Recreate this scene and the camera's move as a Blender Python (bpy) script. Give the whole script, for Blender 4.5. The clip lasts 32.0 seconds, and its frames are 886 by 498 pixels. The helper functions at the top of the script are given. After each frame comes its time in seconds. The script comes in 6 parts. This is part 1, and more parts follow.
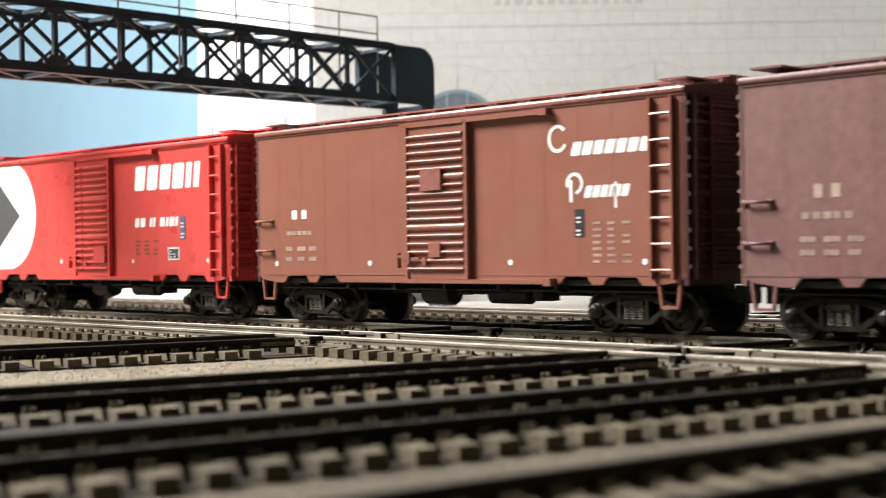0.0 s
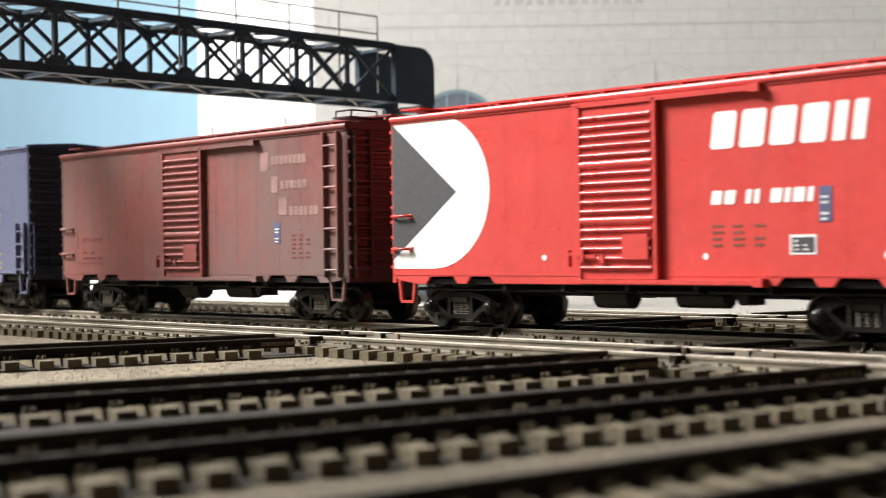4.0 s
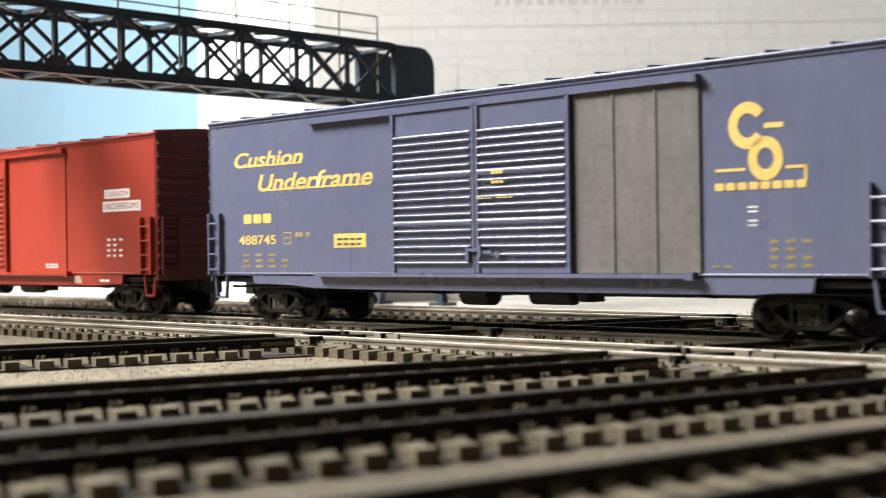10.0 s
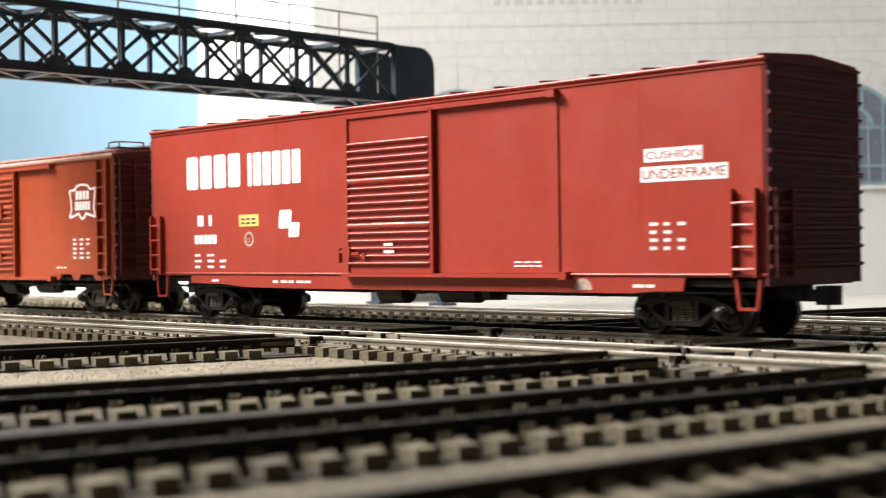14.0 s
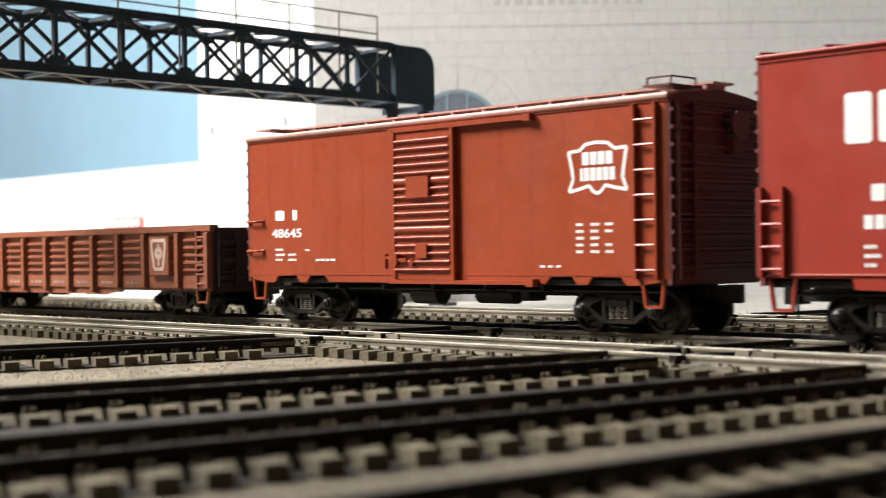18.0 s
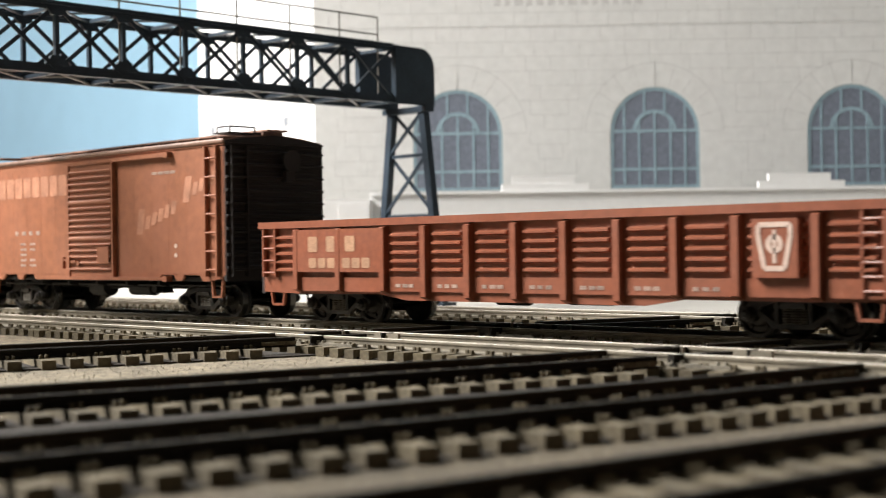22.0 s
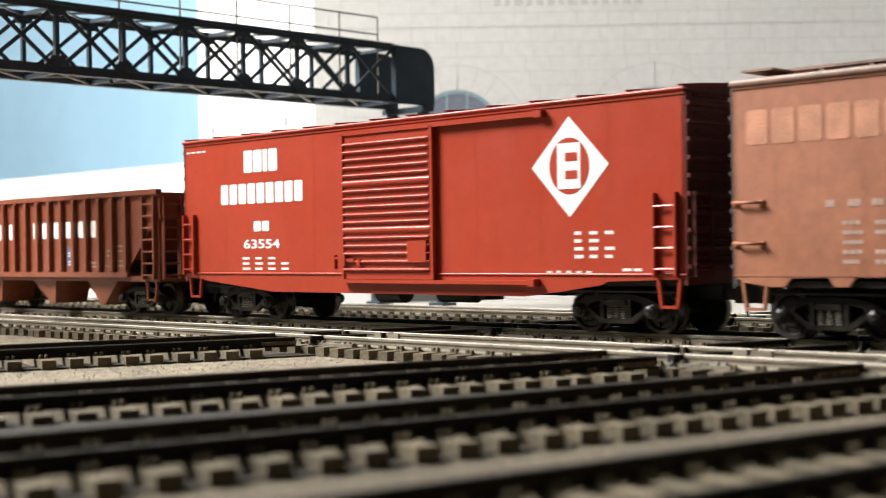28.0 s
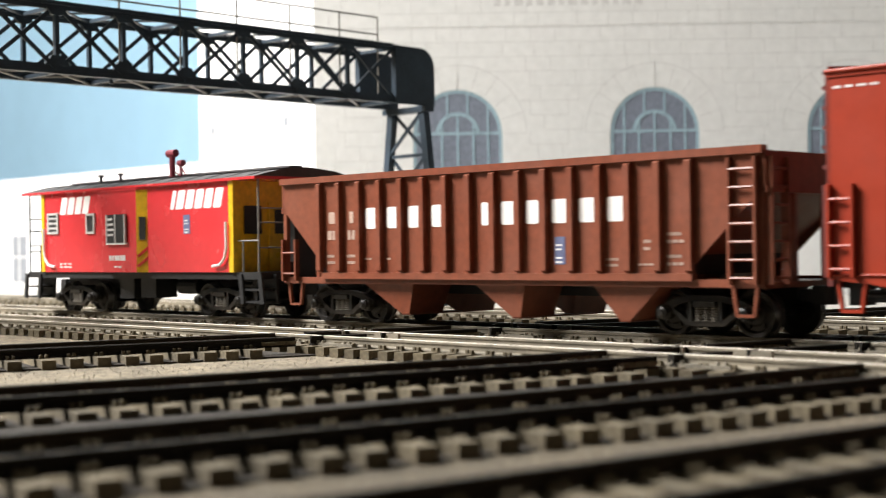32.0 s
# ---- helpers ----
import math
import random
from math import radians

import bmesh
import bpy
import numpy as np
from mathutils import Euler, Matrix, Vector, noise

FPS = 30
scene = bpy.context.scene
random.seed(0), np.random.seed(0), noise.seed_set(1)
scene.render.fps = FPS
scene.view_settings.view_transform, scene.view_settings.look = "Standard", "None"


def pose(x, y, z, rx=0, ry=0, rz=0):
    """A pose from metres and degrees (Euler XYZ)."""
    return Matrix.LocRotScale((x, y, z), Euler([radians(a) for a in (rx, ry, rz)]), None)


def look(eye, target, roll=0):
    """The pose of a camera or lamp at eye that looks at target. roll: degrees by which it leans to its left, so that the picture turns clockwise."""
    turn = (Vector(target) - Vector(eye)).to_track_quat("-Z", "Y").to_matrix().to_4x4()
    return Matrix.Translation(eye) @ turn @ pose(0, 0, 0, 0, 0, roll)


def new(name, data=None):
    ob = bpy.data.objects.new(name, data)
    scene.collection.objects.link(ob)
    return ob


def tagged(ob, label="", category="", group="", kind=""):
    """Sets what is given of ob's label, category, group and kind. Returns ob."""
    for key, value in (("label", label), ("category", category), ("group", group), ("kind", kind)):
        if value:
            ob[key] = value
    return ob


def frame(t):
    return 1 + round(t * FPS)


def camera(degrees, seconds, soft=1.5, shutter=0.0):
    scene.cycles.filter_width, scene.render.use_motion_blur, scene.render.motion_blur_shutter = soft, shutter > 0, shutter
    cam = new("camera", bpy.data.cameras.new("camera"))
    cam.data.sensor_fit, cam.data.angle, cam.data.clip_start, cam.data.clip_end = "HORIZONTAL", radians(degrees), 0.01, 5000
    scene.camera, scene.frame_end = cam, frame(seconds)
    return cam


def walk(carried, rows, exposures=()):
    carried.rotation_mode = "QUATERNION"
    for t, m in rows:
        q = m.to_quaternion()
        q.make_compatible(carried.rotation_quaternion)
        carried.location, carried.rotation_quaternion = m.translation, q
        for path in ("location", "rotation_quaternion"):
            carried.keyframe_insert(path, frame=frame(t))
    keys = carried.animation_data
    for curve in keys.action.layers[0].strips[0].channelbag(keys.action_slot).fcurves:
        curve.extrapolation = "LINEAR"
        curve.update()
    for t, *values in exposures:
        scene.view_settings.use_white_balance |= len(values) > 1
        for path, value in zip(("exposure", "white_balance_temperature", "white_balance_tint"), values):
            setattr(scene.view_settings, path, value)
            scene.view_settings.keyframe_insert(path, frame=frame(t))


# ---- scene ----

# A model railway at 1:87. Metres; z = 0 is the top of the rails; the camera stands at x = y = 0.

# ---- camera ----
cam = camera(35.09, 32.0, soft=1.0, shutter=0.5)
EYE = 0.01874


def cam_pose(back):
    return look((0, -back, EYE), (0, 1 - back, EYE + 0.0004), -0.837)


walk(cam, [(0, cam_pose(0)), (20.2, cam_pose(0)), (20.9, cam_pose(0.0016)), (32, cam_pose(0.0016))],
     [(0, 0.02), (2, 0.02), (4.5, -0.05), (6, -0.08), (7, 0.12), (9, 0.17), (14, 0.14), (17, 0.14), (18, -0.08), (20, -0.1), (25, -0.12), (28, 0.07), (29, 0.08), (32, 0.05)])
cam.data.dof.use_dof = True
cam.data.dof.focus_distance = 0.345
cam.data.dof.aperture_fstop = 33

# ---- light ----
world = bpy.data.worlds.new("room_air")
scene.world = world
world.use_nodes = True
world.node_tree.nodes["Background"].inputs[0].default_value = (0.9, 0.95, 1.0, 1)
world.node_tree.nodes["Background"].inputs[1].default_value = 0.01


def lamp_or_fill(x, y, z, sx, sy, watts, colour, aim):
    data = bpy.data.lights.new("tube_or_fill_light", "AREA")
    data.shape, data.size, data.size_y, data.energy, data.color = "RECTANGLE", sx, sy, watts, colour
    ob = new("tube_or_fill_light", data)
    ob.matrix_world = look((x, y, z), aim)
    return ob


lamp_or_fill(-0.75, 0.42, 0.7, 0.4, 0.36, 34.3, (1.0, 0.97, 0.94), (0.0, 0.42, 0))
lamp_or_fill(-0.45, 0.3, 1.38, 1.2, 0.2, 2.2, (1.0, 0.97, 0.94), (-0.45, 0.31, 0))
# Added fill aimed at the sky backdrop, to brighten it.
lamp_or_fill(-0.6, 1.1, 1.43, 1.2, 0.3, 27.5, (1.0, 0.97, 0.94), (-0.55, 1.6, 0))

# ---- materials ----


def material(name, colour, rough=0.6, metal=0.0, vary=0.25, scale=60.0, dirt=None, dirt_amount=0.0, streak=0.0, grain=0.15, bump=0.1, bump_scale=900.0, per_object=0.0, spec=0.5):
    """Procedural surface: broad and fine colour variation, optional dirt, streaks down the side, fine relief."""
    mat = bpy.data.materials.new(name)
    mat.use_nodes = True
    nt = mat.node_tree
    n, link = nt.nodes, nt.links.new
    bsdf = n["Principled BSDF"]
    bsdf.inputs["Roughness"].default_value, bsdf.inputs["Metallic"].default_value = rough, metal
    bsdf.inputs["Specular IOR Level"].default_value = spec
    tc = n.new("ShaderNodeTexCoord")

    def noise_at(sc, detail=4, stretch=None):
        t = n.new("ShaderNodeTexNoise")
        t.inputs["Scale"].default_value, t.inputs["Detail"].default_value = sc, detail
        if stretch:
            m = n.new("ShaderNodeMapping")
            m.inputs["Scale"].default_value = stretch
            link(tc.outputs["Object"], m.inputs[0])
            link(m.outputs[0], t.inputs["Vector"])
        else:
            link(tc.outputs["Object"], t.inputs["Vector"])
        return t.outputs["Fac"]

    def blend(kind, fac, a, b):
        m = n.new("ShaderNodeMix")
        m.data_type, m.blend_type = "RGBA", kind
        for sock, v in ((m.inputs[0], fac), (m.inputs[6], a), (m.inputs[7], b)):
            if isinstance(v, (int, float)):
                sock.default_value = v
            elif isinstance(v, tuple):
                sock.default_value = (*v[:3], 1)
            else:
                link(v, sock)
        return m.outputs[2]

    def ramp(fac, lo, hi, a=0.0, b=1.0):
        r = n.new("ShaderNodeMapRange")
        r.inputs[1].default_value, r.inputs[2].default_value, r.inputs[3].default_value, r.inputs[4].default_value = lo, hi, a, b
        link(fac, r.inputs[0])
        return r.outputs[0]

    dark = tuple(c * (1 - vary) for c in colour)
    light = tuple(min(1, c * (1 + vary * 0.7)) for c in colour)
    col = blend("MIX", ramp(noise_at(scale), 0.3, 0.7), dark, light)
    fine = ramp(noise_at(scale * 14, 3), 0.3, 0.7, 1 - grain, 1 + grain)
    col = blend("MULTIPLY", 1.0, col, fine)
    if streak:
        col = blend("MIX", ramp(noise_at(1, 5, (scale * 9, scale * 9, scale * 0.5)), 0.45, 0.75, 0, streak), col, tuple(dirt or dark))
    if dirt and dirt_amount:
        col = blend("MIX", ramp(noise_at(scale * 0.8, 6), 0.42, 0.66, 0, dirt_amount), col, tuple(dirt))
    if per_object:
        info = n.new("ShaderNodeObjectInfo")
        col = blend("MULTIPLY", 1.0, col, ramp(info.outputs["Random"], 0, 1, 1 - per_object, 1 + per_object))
    link(col, bsdf.inputs["Base Color"])
    link(ramp(noise_at(scale * 3), 0.3, 0.7, max(0.02, rough - 0.05), min(1, rough + 0.05)), bsdf.inputs["Roughness"])
    if bump:
        b = n.new("ShaderNodeBump")
        b.inputs["Strength"].default_value, b.inputs["Distance"].default_value = bump, 0.0004
        link(noise_at(bump_scale, 4), b.inputs["Height"])
        link(b.outputs[0], bsdf.inputs["Normal"])
    return mat


M_TIE = material("weathered_tie", (0.140, 0.113, 0.068), 0.9, vary=0.35, scale=120, grain=0.3, bump=0.5, per_object=0.25)
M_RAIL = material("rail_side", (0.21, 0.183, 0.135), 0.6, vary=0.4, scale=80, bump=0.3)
# Shaded look of the same rail: the missing light is put into the colour.
M_RAILDARK = material("shaded_rail_side", (0.014, 0.012, 0.009), 0.6, vary=0.4, scale=80, bump=0.3, spec=0.15)
# Greyer than the outer side of the same rail.
M_GAUGE = material("grey_gauge_side", (0.036, 0.028, 0.019), 0.75, vary=0.35, scale=90, bump=0.3, spec=0.15)
# Roadbed with the light's falloff towards the camera put into its colour.
M_DIMMED = material("dimmed_roadbed", (0.088, 0.070, 0.044), 0.95, vary=0.35, scale=70, grain=0.5, bump=0.5, bump_scale=2600)
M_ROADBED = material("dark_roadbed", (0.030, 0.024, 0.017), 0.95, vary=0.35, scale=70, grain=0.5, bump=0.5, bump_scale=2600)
M_DARKTOP = material("dull_rail_top", (0.035, 0.031, 0.025), 0.6, vary=0.3, scale=150, bump=0.05, spec=0.15)
M_FROG = material("pale_casting", (0.20, 0.178, 0.135), 0.7, vary=0.4, scale=200, grain=0.4, bump=0.4)
M_TABLE = material("dark_table", (0.05, 0.04, 0.03), 0.7, vary=0.2, scale=8)
M_RAILTOP = material("rail_top", (0.62, 0.57, 0.48), 0.42, metal=0.35, vary=0.2, scale=150, bump=0.05)
M_BALLAST = material("fine_ballast", (0.195, 0.163, 0.112), 0.95, vary=0.25, scale=60, grain=0.55, bump=0.5, bump_scale=2600)
M_GRAIN = material("ballast_grain", (0.27, 0.24, 0.185), 0.9, vary=0.5, scale=400, grain=0.4, bump=0.2)
M_BOARD = material("white_board", (0.33, 0.315, 0.285), 0.7, vary=0.05, scale=12, grain=0.04, bump=0.1)
M_WHITE = material("white_styrene", (0.83, 0.83, 0.82), 0.55, vary=0.03, scale=18, grain=0.02, bump=0.04)
M_STONE = material("printed_stone", (0.60, 0.60, 0.58), 0.8, vary=0.05, scale=14, grain=0.05, bump=0.05)
M_JOINT = material("stone_joint", (0.50, 0.495, 0.48), 0.85, vary=0.05, scale=30, bump=0.05)
M_SKY = material("sky_paint", (0.33, 0.53, 0.68), 0.85, vary=0.10, scale=2.2, grain=0.02, bump=0.03)
M_STEEL = material("blue_black_steel", (0.028, 0.044, 0.062), 0.42, vary=0.3, scale=70, bump=0.1)
M_HANDRAIL = material("handrail_grey", (0.20, 0.19, 0.17), 0.5, vary=0.3, scale=60)
M_WINFRAME = material("verdigris_frame", (0.24, 0.34, 0.385), 0.7, vary=0.1, scale=40)
M_WINPANE = material("printed_pane", (0.145, 0.165, 0.205), 0.6, vary=0.04, scale=30)
M_BLACK = material("black_plastic", (0.010, 0.010, 0.0105), 0.55, vary=0.3, scale=120)
M_TRUCK = material("dusty_truck_casting", (0.010, 0.009, 0.008), 0.36, vary=0.5, scale=200, dirt=(0.055, 0.045, 0.034), dirt_amount=0.5, spec=0.5)
M_TRUCKIN = material("truck_black", (0.005, 0.0048, 0.0045), 0.6, vary=0.5, scale=200, spec=0.3)
M_WHEEL = material("wheel_steel", (0.05, 0.046, 0.042), 0.45, metal=0.6, vary=0.4, scale=200)
M_TREAD = material("wheel_tread", (0.35, 0.34, 0.33), 0.3, metal=1.0)
M_SPRING = material("spring_steel", (0.17, 0.155, 0.13), 0.45, vary=0.3, scale=150)
M_INKW = material("white_lettering", (0.80, 0.79, 0.77), 0.6, vary=0.03, scale=80, grain=0.03)
M_INKF = material("faded_lettering", (0.42, 0.30, 0.24), 0.7, vary=0.3, scale=160)
M_INKT = material("tan_lettering", (0.42, 0.235, 0.135), 0.7, vary=0.2, scale=160)
M_INKS = material("faint_tan_lettering", (0.43, 0.195, 0.112), 0.7, vary=0.3, scale=160)
M_INKC = material("nearly_worn_off_lettering", (0.285, 0.165, 0.145), 0.7, vary=0.3, scale=160)
M_INKP = material("pale_pink_lettering", (0.66, 0.50, 0.41), 0.65, vary=0.15, scale=160)
M_INKY = material("yellow_lettering", (0.66, 0.45, 0.11), 0.6, vary=0.1, scale=80)
M_INKYF = material("faded_yellow_lettering", (0.33, 0.25, 0.10), 0.7, vary=0.2, scale=160)
M_INKB = material("dark_blue_label", (0.09, 0.105, 0.20), 0.6)
M_SILVER = material("silver_paint", (0.52, 0.51, 0.49), 0.4, vary=0.1, scale=80)
M_GREYTRI = material("dark_grey_paint", (0.055, 0.057, 0.062), 0.6, vary=0.1)
M_RED_SIGN = material("red_sign", (0.75, 0.16, 0.16), 0.6)
M_PALEGLASS = material("pale_window", (0.26, 0.275, 0.30), 0.4, vary=0.1)
M_WALL = material("room_wall", (0.32, 0.315, 0.30), 0.9, vary=0.06, scale=2)
M_FLOOR = material("room_floor", (0.06, 0.055, 0.05), 0.8, vary=0.2, scale=3)
M_CEIL = material("room_ceiling", (0.6, 0.6, 0.58), 0.9, vary=0.04, scale=2)
M_LIT = material("lamp_housing", (0.7, 0.7, 0.7), 0.6)

# ---- mesh helpers, in millimetres ----


def box(bm, x0, x1, y0, y1, z0, z1):
    v = [bm.verts.new((x, y, z)) for x in (x0, x1) for y in (y0, y1) for z in (z0, z1)]
    for f in ((0, 1, 3, 2), (4, 6, 7, 5), (0, 4, 5, 1), (2, 3, 7, 6), (0, 2, 6, 4), (1, 5, 7, 3)):
        bm.faces.new([v[i] for i in f])


def plate(bm, pts, y0, y1, axis="y"):
    """A polygon, in x and z (axis y), y and z (axis x) or x and y (axis z), given thickness."""
    def at(a, b, h):
        return (a, h, b) if axis == "y" else (h, a, b) if axis == "x" else (a, b, h)
    f = [bm.verts.new(at(a, b, y0)) for a, b in pts]
    g = [bm.verts.new(at(a, b, y1)) for a, b in pts]
    bm.faces.new(f)
    bm.faces.new(g[::-1])
    for i in range(len(pts)):
        j = (i + 1) % len(pts)
        bm.faces.new((f[j], f[i], g[i], g[j]))


def rod(bm, p, q, r, n=6):
    p, q = Vector(p), Vector(q)
    d = (q - p).normalized()
    u = d.orthogonal().normalized()
    w = d.cross(u)
    a = [bm.verts.new(p + (u * math.cos(k * math.tau / n) + w * math.sin(k * math.tau / n)) * r) for k in range(n)]
    b = [bm.verts.new(q + (u * math.cos(k * math.tau / n) + w * math.sin(k * math.tau / n)) * r) for k in range(n)]
    bm.faces.new(a[::-1])
    bm.faces.new(b)
    for k in range(n):
        bm.faces.new((a[k], a[(k + 1) % n], b[(k + 1) % n], b[k]))


def half_round(bm, x0, x1, y, z, depth, height, n=7):
    """A bead along x that stands out towards -y, without caps that would shade badly."""
    rows = []
    for k in range(n + 1):
        a = math.pi * k / n - math.pi / 2
        rows.append([bm.verts.new((x, y - depth * math.cos(a), z + height * math.sin(a))) for x in (x0, x1)])
    for a, b in zip(rows, rows[1:]):
        bm.faces.new((a[0], a[1], b[1], b[0]))


def bar(bm, p, q, w, h):
    """A straight square bar from p to q."""
    p, q = Vector(p), Vector(q)
    d = (q - p).normalized()
    u = d.cross(Vector((0, 0, 1)))
    u = (u if u.length > 1e-4 else Vector((1, 0, 0))).normalized()
    t = u.cross(d)
    ends = [[bm.verts.new(e + u * a * w / 2 + t * b * h / 2) for a, b in ((-1, -1), (1, -1), (1, 1), (-1, 1))] for e in (p, q)]
    bm.faces.new(ends[0])
    bm.faces.new(ends[1][::-1])
    for k in range(4):
        bm.faces.new((ends[0][k], ends[0][(k + 1) % 4], ends[1][(k + 1) % 4], ends[1][k]))


def lathe_y(bm, prof, n=24):
    """A profile of (radius, y) turned about the y axis."""
    rings = [[bm.verts.new((r * math.cos(k * math.tau / n), y, r * math.sin(k * math.tau / n))) for k in range(n)] for r, y in prof]
    for a, b in zip(rings, rings[1:]):
        for k in range(n):
            bm.faces.new((a[k], a[(k + 1) % n], b[(k + 1) % n], b[k]))
    bm.faces.new(rings[0])
    bm.faces.new(rings[-1][::-1])


def mesh_of(name, bm, mat, bevel=0.0, smooth=False):
    if bevel:
        bmesh.ops.bevel(bm, geom=[e for e in bm.edges if e.is_manifold and e.calc_face_angle(0) > 0.6], offset=bevel, segments=1, affect="EDGES", clamp_overlap=True)
    bmesh.ops.recalc_face_normals(bm, faces=bm.faces[:])
    bmesh.ops.scale(bm, vec=(0.001, 0.001, 0.001), verts=bm.verts[:])
    me = bpy.data.meshes.new(name)
    bm.to_mesh(me)
    bm.free()
    if smooth:
        me.polygons.foreach_set("use_smooth", [True] * len(me.polygons))
    for m in (mat if isinstance(mat, (list, tuple)) else [mat]):
        me.materials.append(m)
    return me


def part(name, bm, mat, parent, label="", bevel=0.0, at=None, smooth=False):
    me = bm if isinstance(bm, bpy.types.Mesh) else mesh_of(name, bm, mat, bevel, smooth)
    ob = new(name, me)
    ob.parent = parent
    if at is not None:
        ob.matrix_basis = at
    if label:
        ob["label"] = label
    return ob


def thing(name, label, category, group="", kind="", at=None):
    ob = new(name)
    ob.empty_display_size = 0.01
    if at is not None:
        ob.matrix_basis = at
    return tagged(ob, label, category, group, kind)


def solid(name, bm, mat, label, category, kind="", bevel=0.0, at=None):
    ob = new(name, mesh_of(name, bm, mat, bevel))
    if at is not None:
        ob.matrix_basis = at
    return tagged(ob, label, category, "", kind)


B = bmesh.new

# ---- the room and the table ----
bm = B(); box(bm, -3000, 3000, -3000, 3000, -1120, -1100)
solid("floor", bm, M_FLOOR, "dark grey-brown room floor", "floor", "structure")
bm = B(); box(bm, -3000, 3000, -3000, 3000, 1500, 1520)
solid("ceiling", bm, M_CEIL, "plain off-white room ceiling", "ceiling", "structure")
for nm, (x0, x1, y0, y1) in {"wall_north": (-3000, 3000, 3000, 3060), "wall_south": (-3000, 3000, -3060, -3000), "wall_east": (3000, 3060, -3000, 3000), "wall_west": (-3060, -3000, -3000, 3000)}.items():
    bm = B(); box(bm, x0, x1, y0, y1, -1100, 1500)
    solid(nm, bm, M_WALL, "plain grey room wall", "wall", "structure")
# Never in view; dark, to limit bounce to the right of the white board.
bm = B(); box(bm, -1900, 1900, -1500, 2300, -40, -24)
solid("table_top", bm, M_TABLE, "unseen dark wooden table top under the layout", "table", "structure")
bm = B(); plate(bm, [(-1900, -1500), (420, -1500), (420, 2300), (-1900, 2300)], -24, -5.4, "z")
solid("ground", bm, M_BOARD, "white painted board under the model railway", "ground", "structure")
bm = B()
plate(bm, [(-1900, 2300), (-1900, -1500), (-40, -1500), (40, 60), (100, 250), (145, 385), (-1770, 2300)], -5.4, -4.1, "z")
solid("ballast_bed", bm, M_BALLAST, "fine grey-beige ballast spread under the tracks", "ballast", "structure")
# Out of view; added dark so less light bounces onto the car ends.
bm = B(); plate(bm, [(-40, -1500), (420, -1500), (420, 110), (145, 385), (100, 250), (40, 60)], -5.4, -4.2, "z")
solid("bare_board", bm, M_TABLE, "unseen dark board added to cut light bounced at the car ends", "ground", "structure")
# Housings are out of view; the last belongs to the added backdrop fill.
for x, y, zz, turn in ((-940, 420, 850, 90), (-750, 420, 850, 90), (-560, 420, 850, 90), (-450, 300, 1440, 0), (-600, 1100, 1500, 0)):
    lamp = thing("unseen_light_fitting", "unseen white fluorescent ceiling fitting over the layout", "lamp", "ceiling lights", at=pose(x / 1000, y / 1000, zz / 1000, rz=turn))
    bm = B(); box(bm, -400, 400, -90, 90, -30, 0); part("housing", bm, M_LIT, lamp, bevel=4)
    for q in (-300, 300):
        if zz < 1500:
            bm = B(); rod(bm, (q, 0, 0), (q, 0, 1500 - zz), 5, 8); part("hanging_rod", bm, M_LIT, lamp)

# ---- tracks ----
ANG1 = -45.16                                               # the line of the train
LINE1 = {"main": 0.3576, "near": 0.2955, "far": 0.452}      # y where the middle of the track meets x = 0
LINE2 = {"a": (0.334, 27.5), "b": (0.2275, 30.0), "c": (0.1657, 33.0), "d": (0.1024, 35.0)}      # the same, and the track's angle


def direction(a):
    return Vector((math.cos(radians(a)), math.sin(radians(a))))


def rail_bm(pieces, y):
    """Rail lengths along x at the offset y: head, web and foot; the head's top takes the second material."""
    prof = [(-0.9, -2.1), (0.9, -2.1), (0.85, -1.82), (0.22, -1.6), (0.22, -0.75), (0.46, -0.6), (0.46, -0.08), (0.36, 0), (-0.36, 0), (-0.46, -0.08), (-0.46, -0.6), (-0.22, -0.75), (-0.22, -1.6), (-0.85, -1.82)]
    bm = B()
    for x0, x1 in pieces:
        plate(bm, [(y + a, b) for a, b in prof], x0, x1, "x")
    bmesh.ops.recalc_face_normals(bm, faces=bm.faces[:])
    for f in bm.faces:
        f.material_index = 1 if f.normal.z > 0.5 and f.calc_center_median().z > -0.2 else 2 if f.normal.y * y < -0.3 else 0
    return bm


def tie_mesh():
    bm = B()
    box(bm, -1.4, 1.4, -14.6, 14.6, -4.05, -2.1)
    for y in (-8.25, 8.25):
        box(bm, -0.95, 0.95, y - 1.7, y + 1.7, -2.2, -1.95)
        for sy in (-1.25, 1.25):
            for sx in (-0.55, 0.55):
                box(bm, sx - 0.3, sx + 0.3, y + sy - 0.4, y + sy + 0.4, -1.95, -1.3)
    return mesh_of("tie", bm, M_TIE)


TIE = tie_mesh()


def crossing(a0, ang, b0, other):
    """How far along one track the middle of another crosses it, in millimetres."""
    d, e = direction(ang), direction(other)
    nrm = Vector((-e.y, e.x))
    return Vector((0, b0 - a0)).dot(nrm) / d.dot(nrm) * 1000


def tie_places(lo, hi, start, pitch, bend=0.0, n=0):
    """Places of the ties: even spacing, but for n ties from start on, over which the hand-laid spacing closes up little by little."""
    out, x = [], start
    while x > lo:
        x -= pitch
        out.append(x)
    for i in range(n):
        out.append(start + pitch * i + bend * i * i)
    x, last = start + pitch * n + bend * n * n, pitch + 2 * bend * n
    while x < hi:
        out.append(x)
        x += last
    return sorted(x for x in out if lo < x < hi)


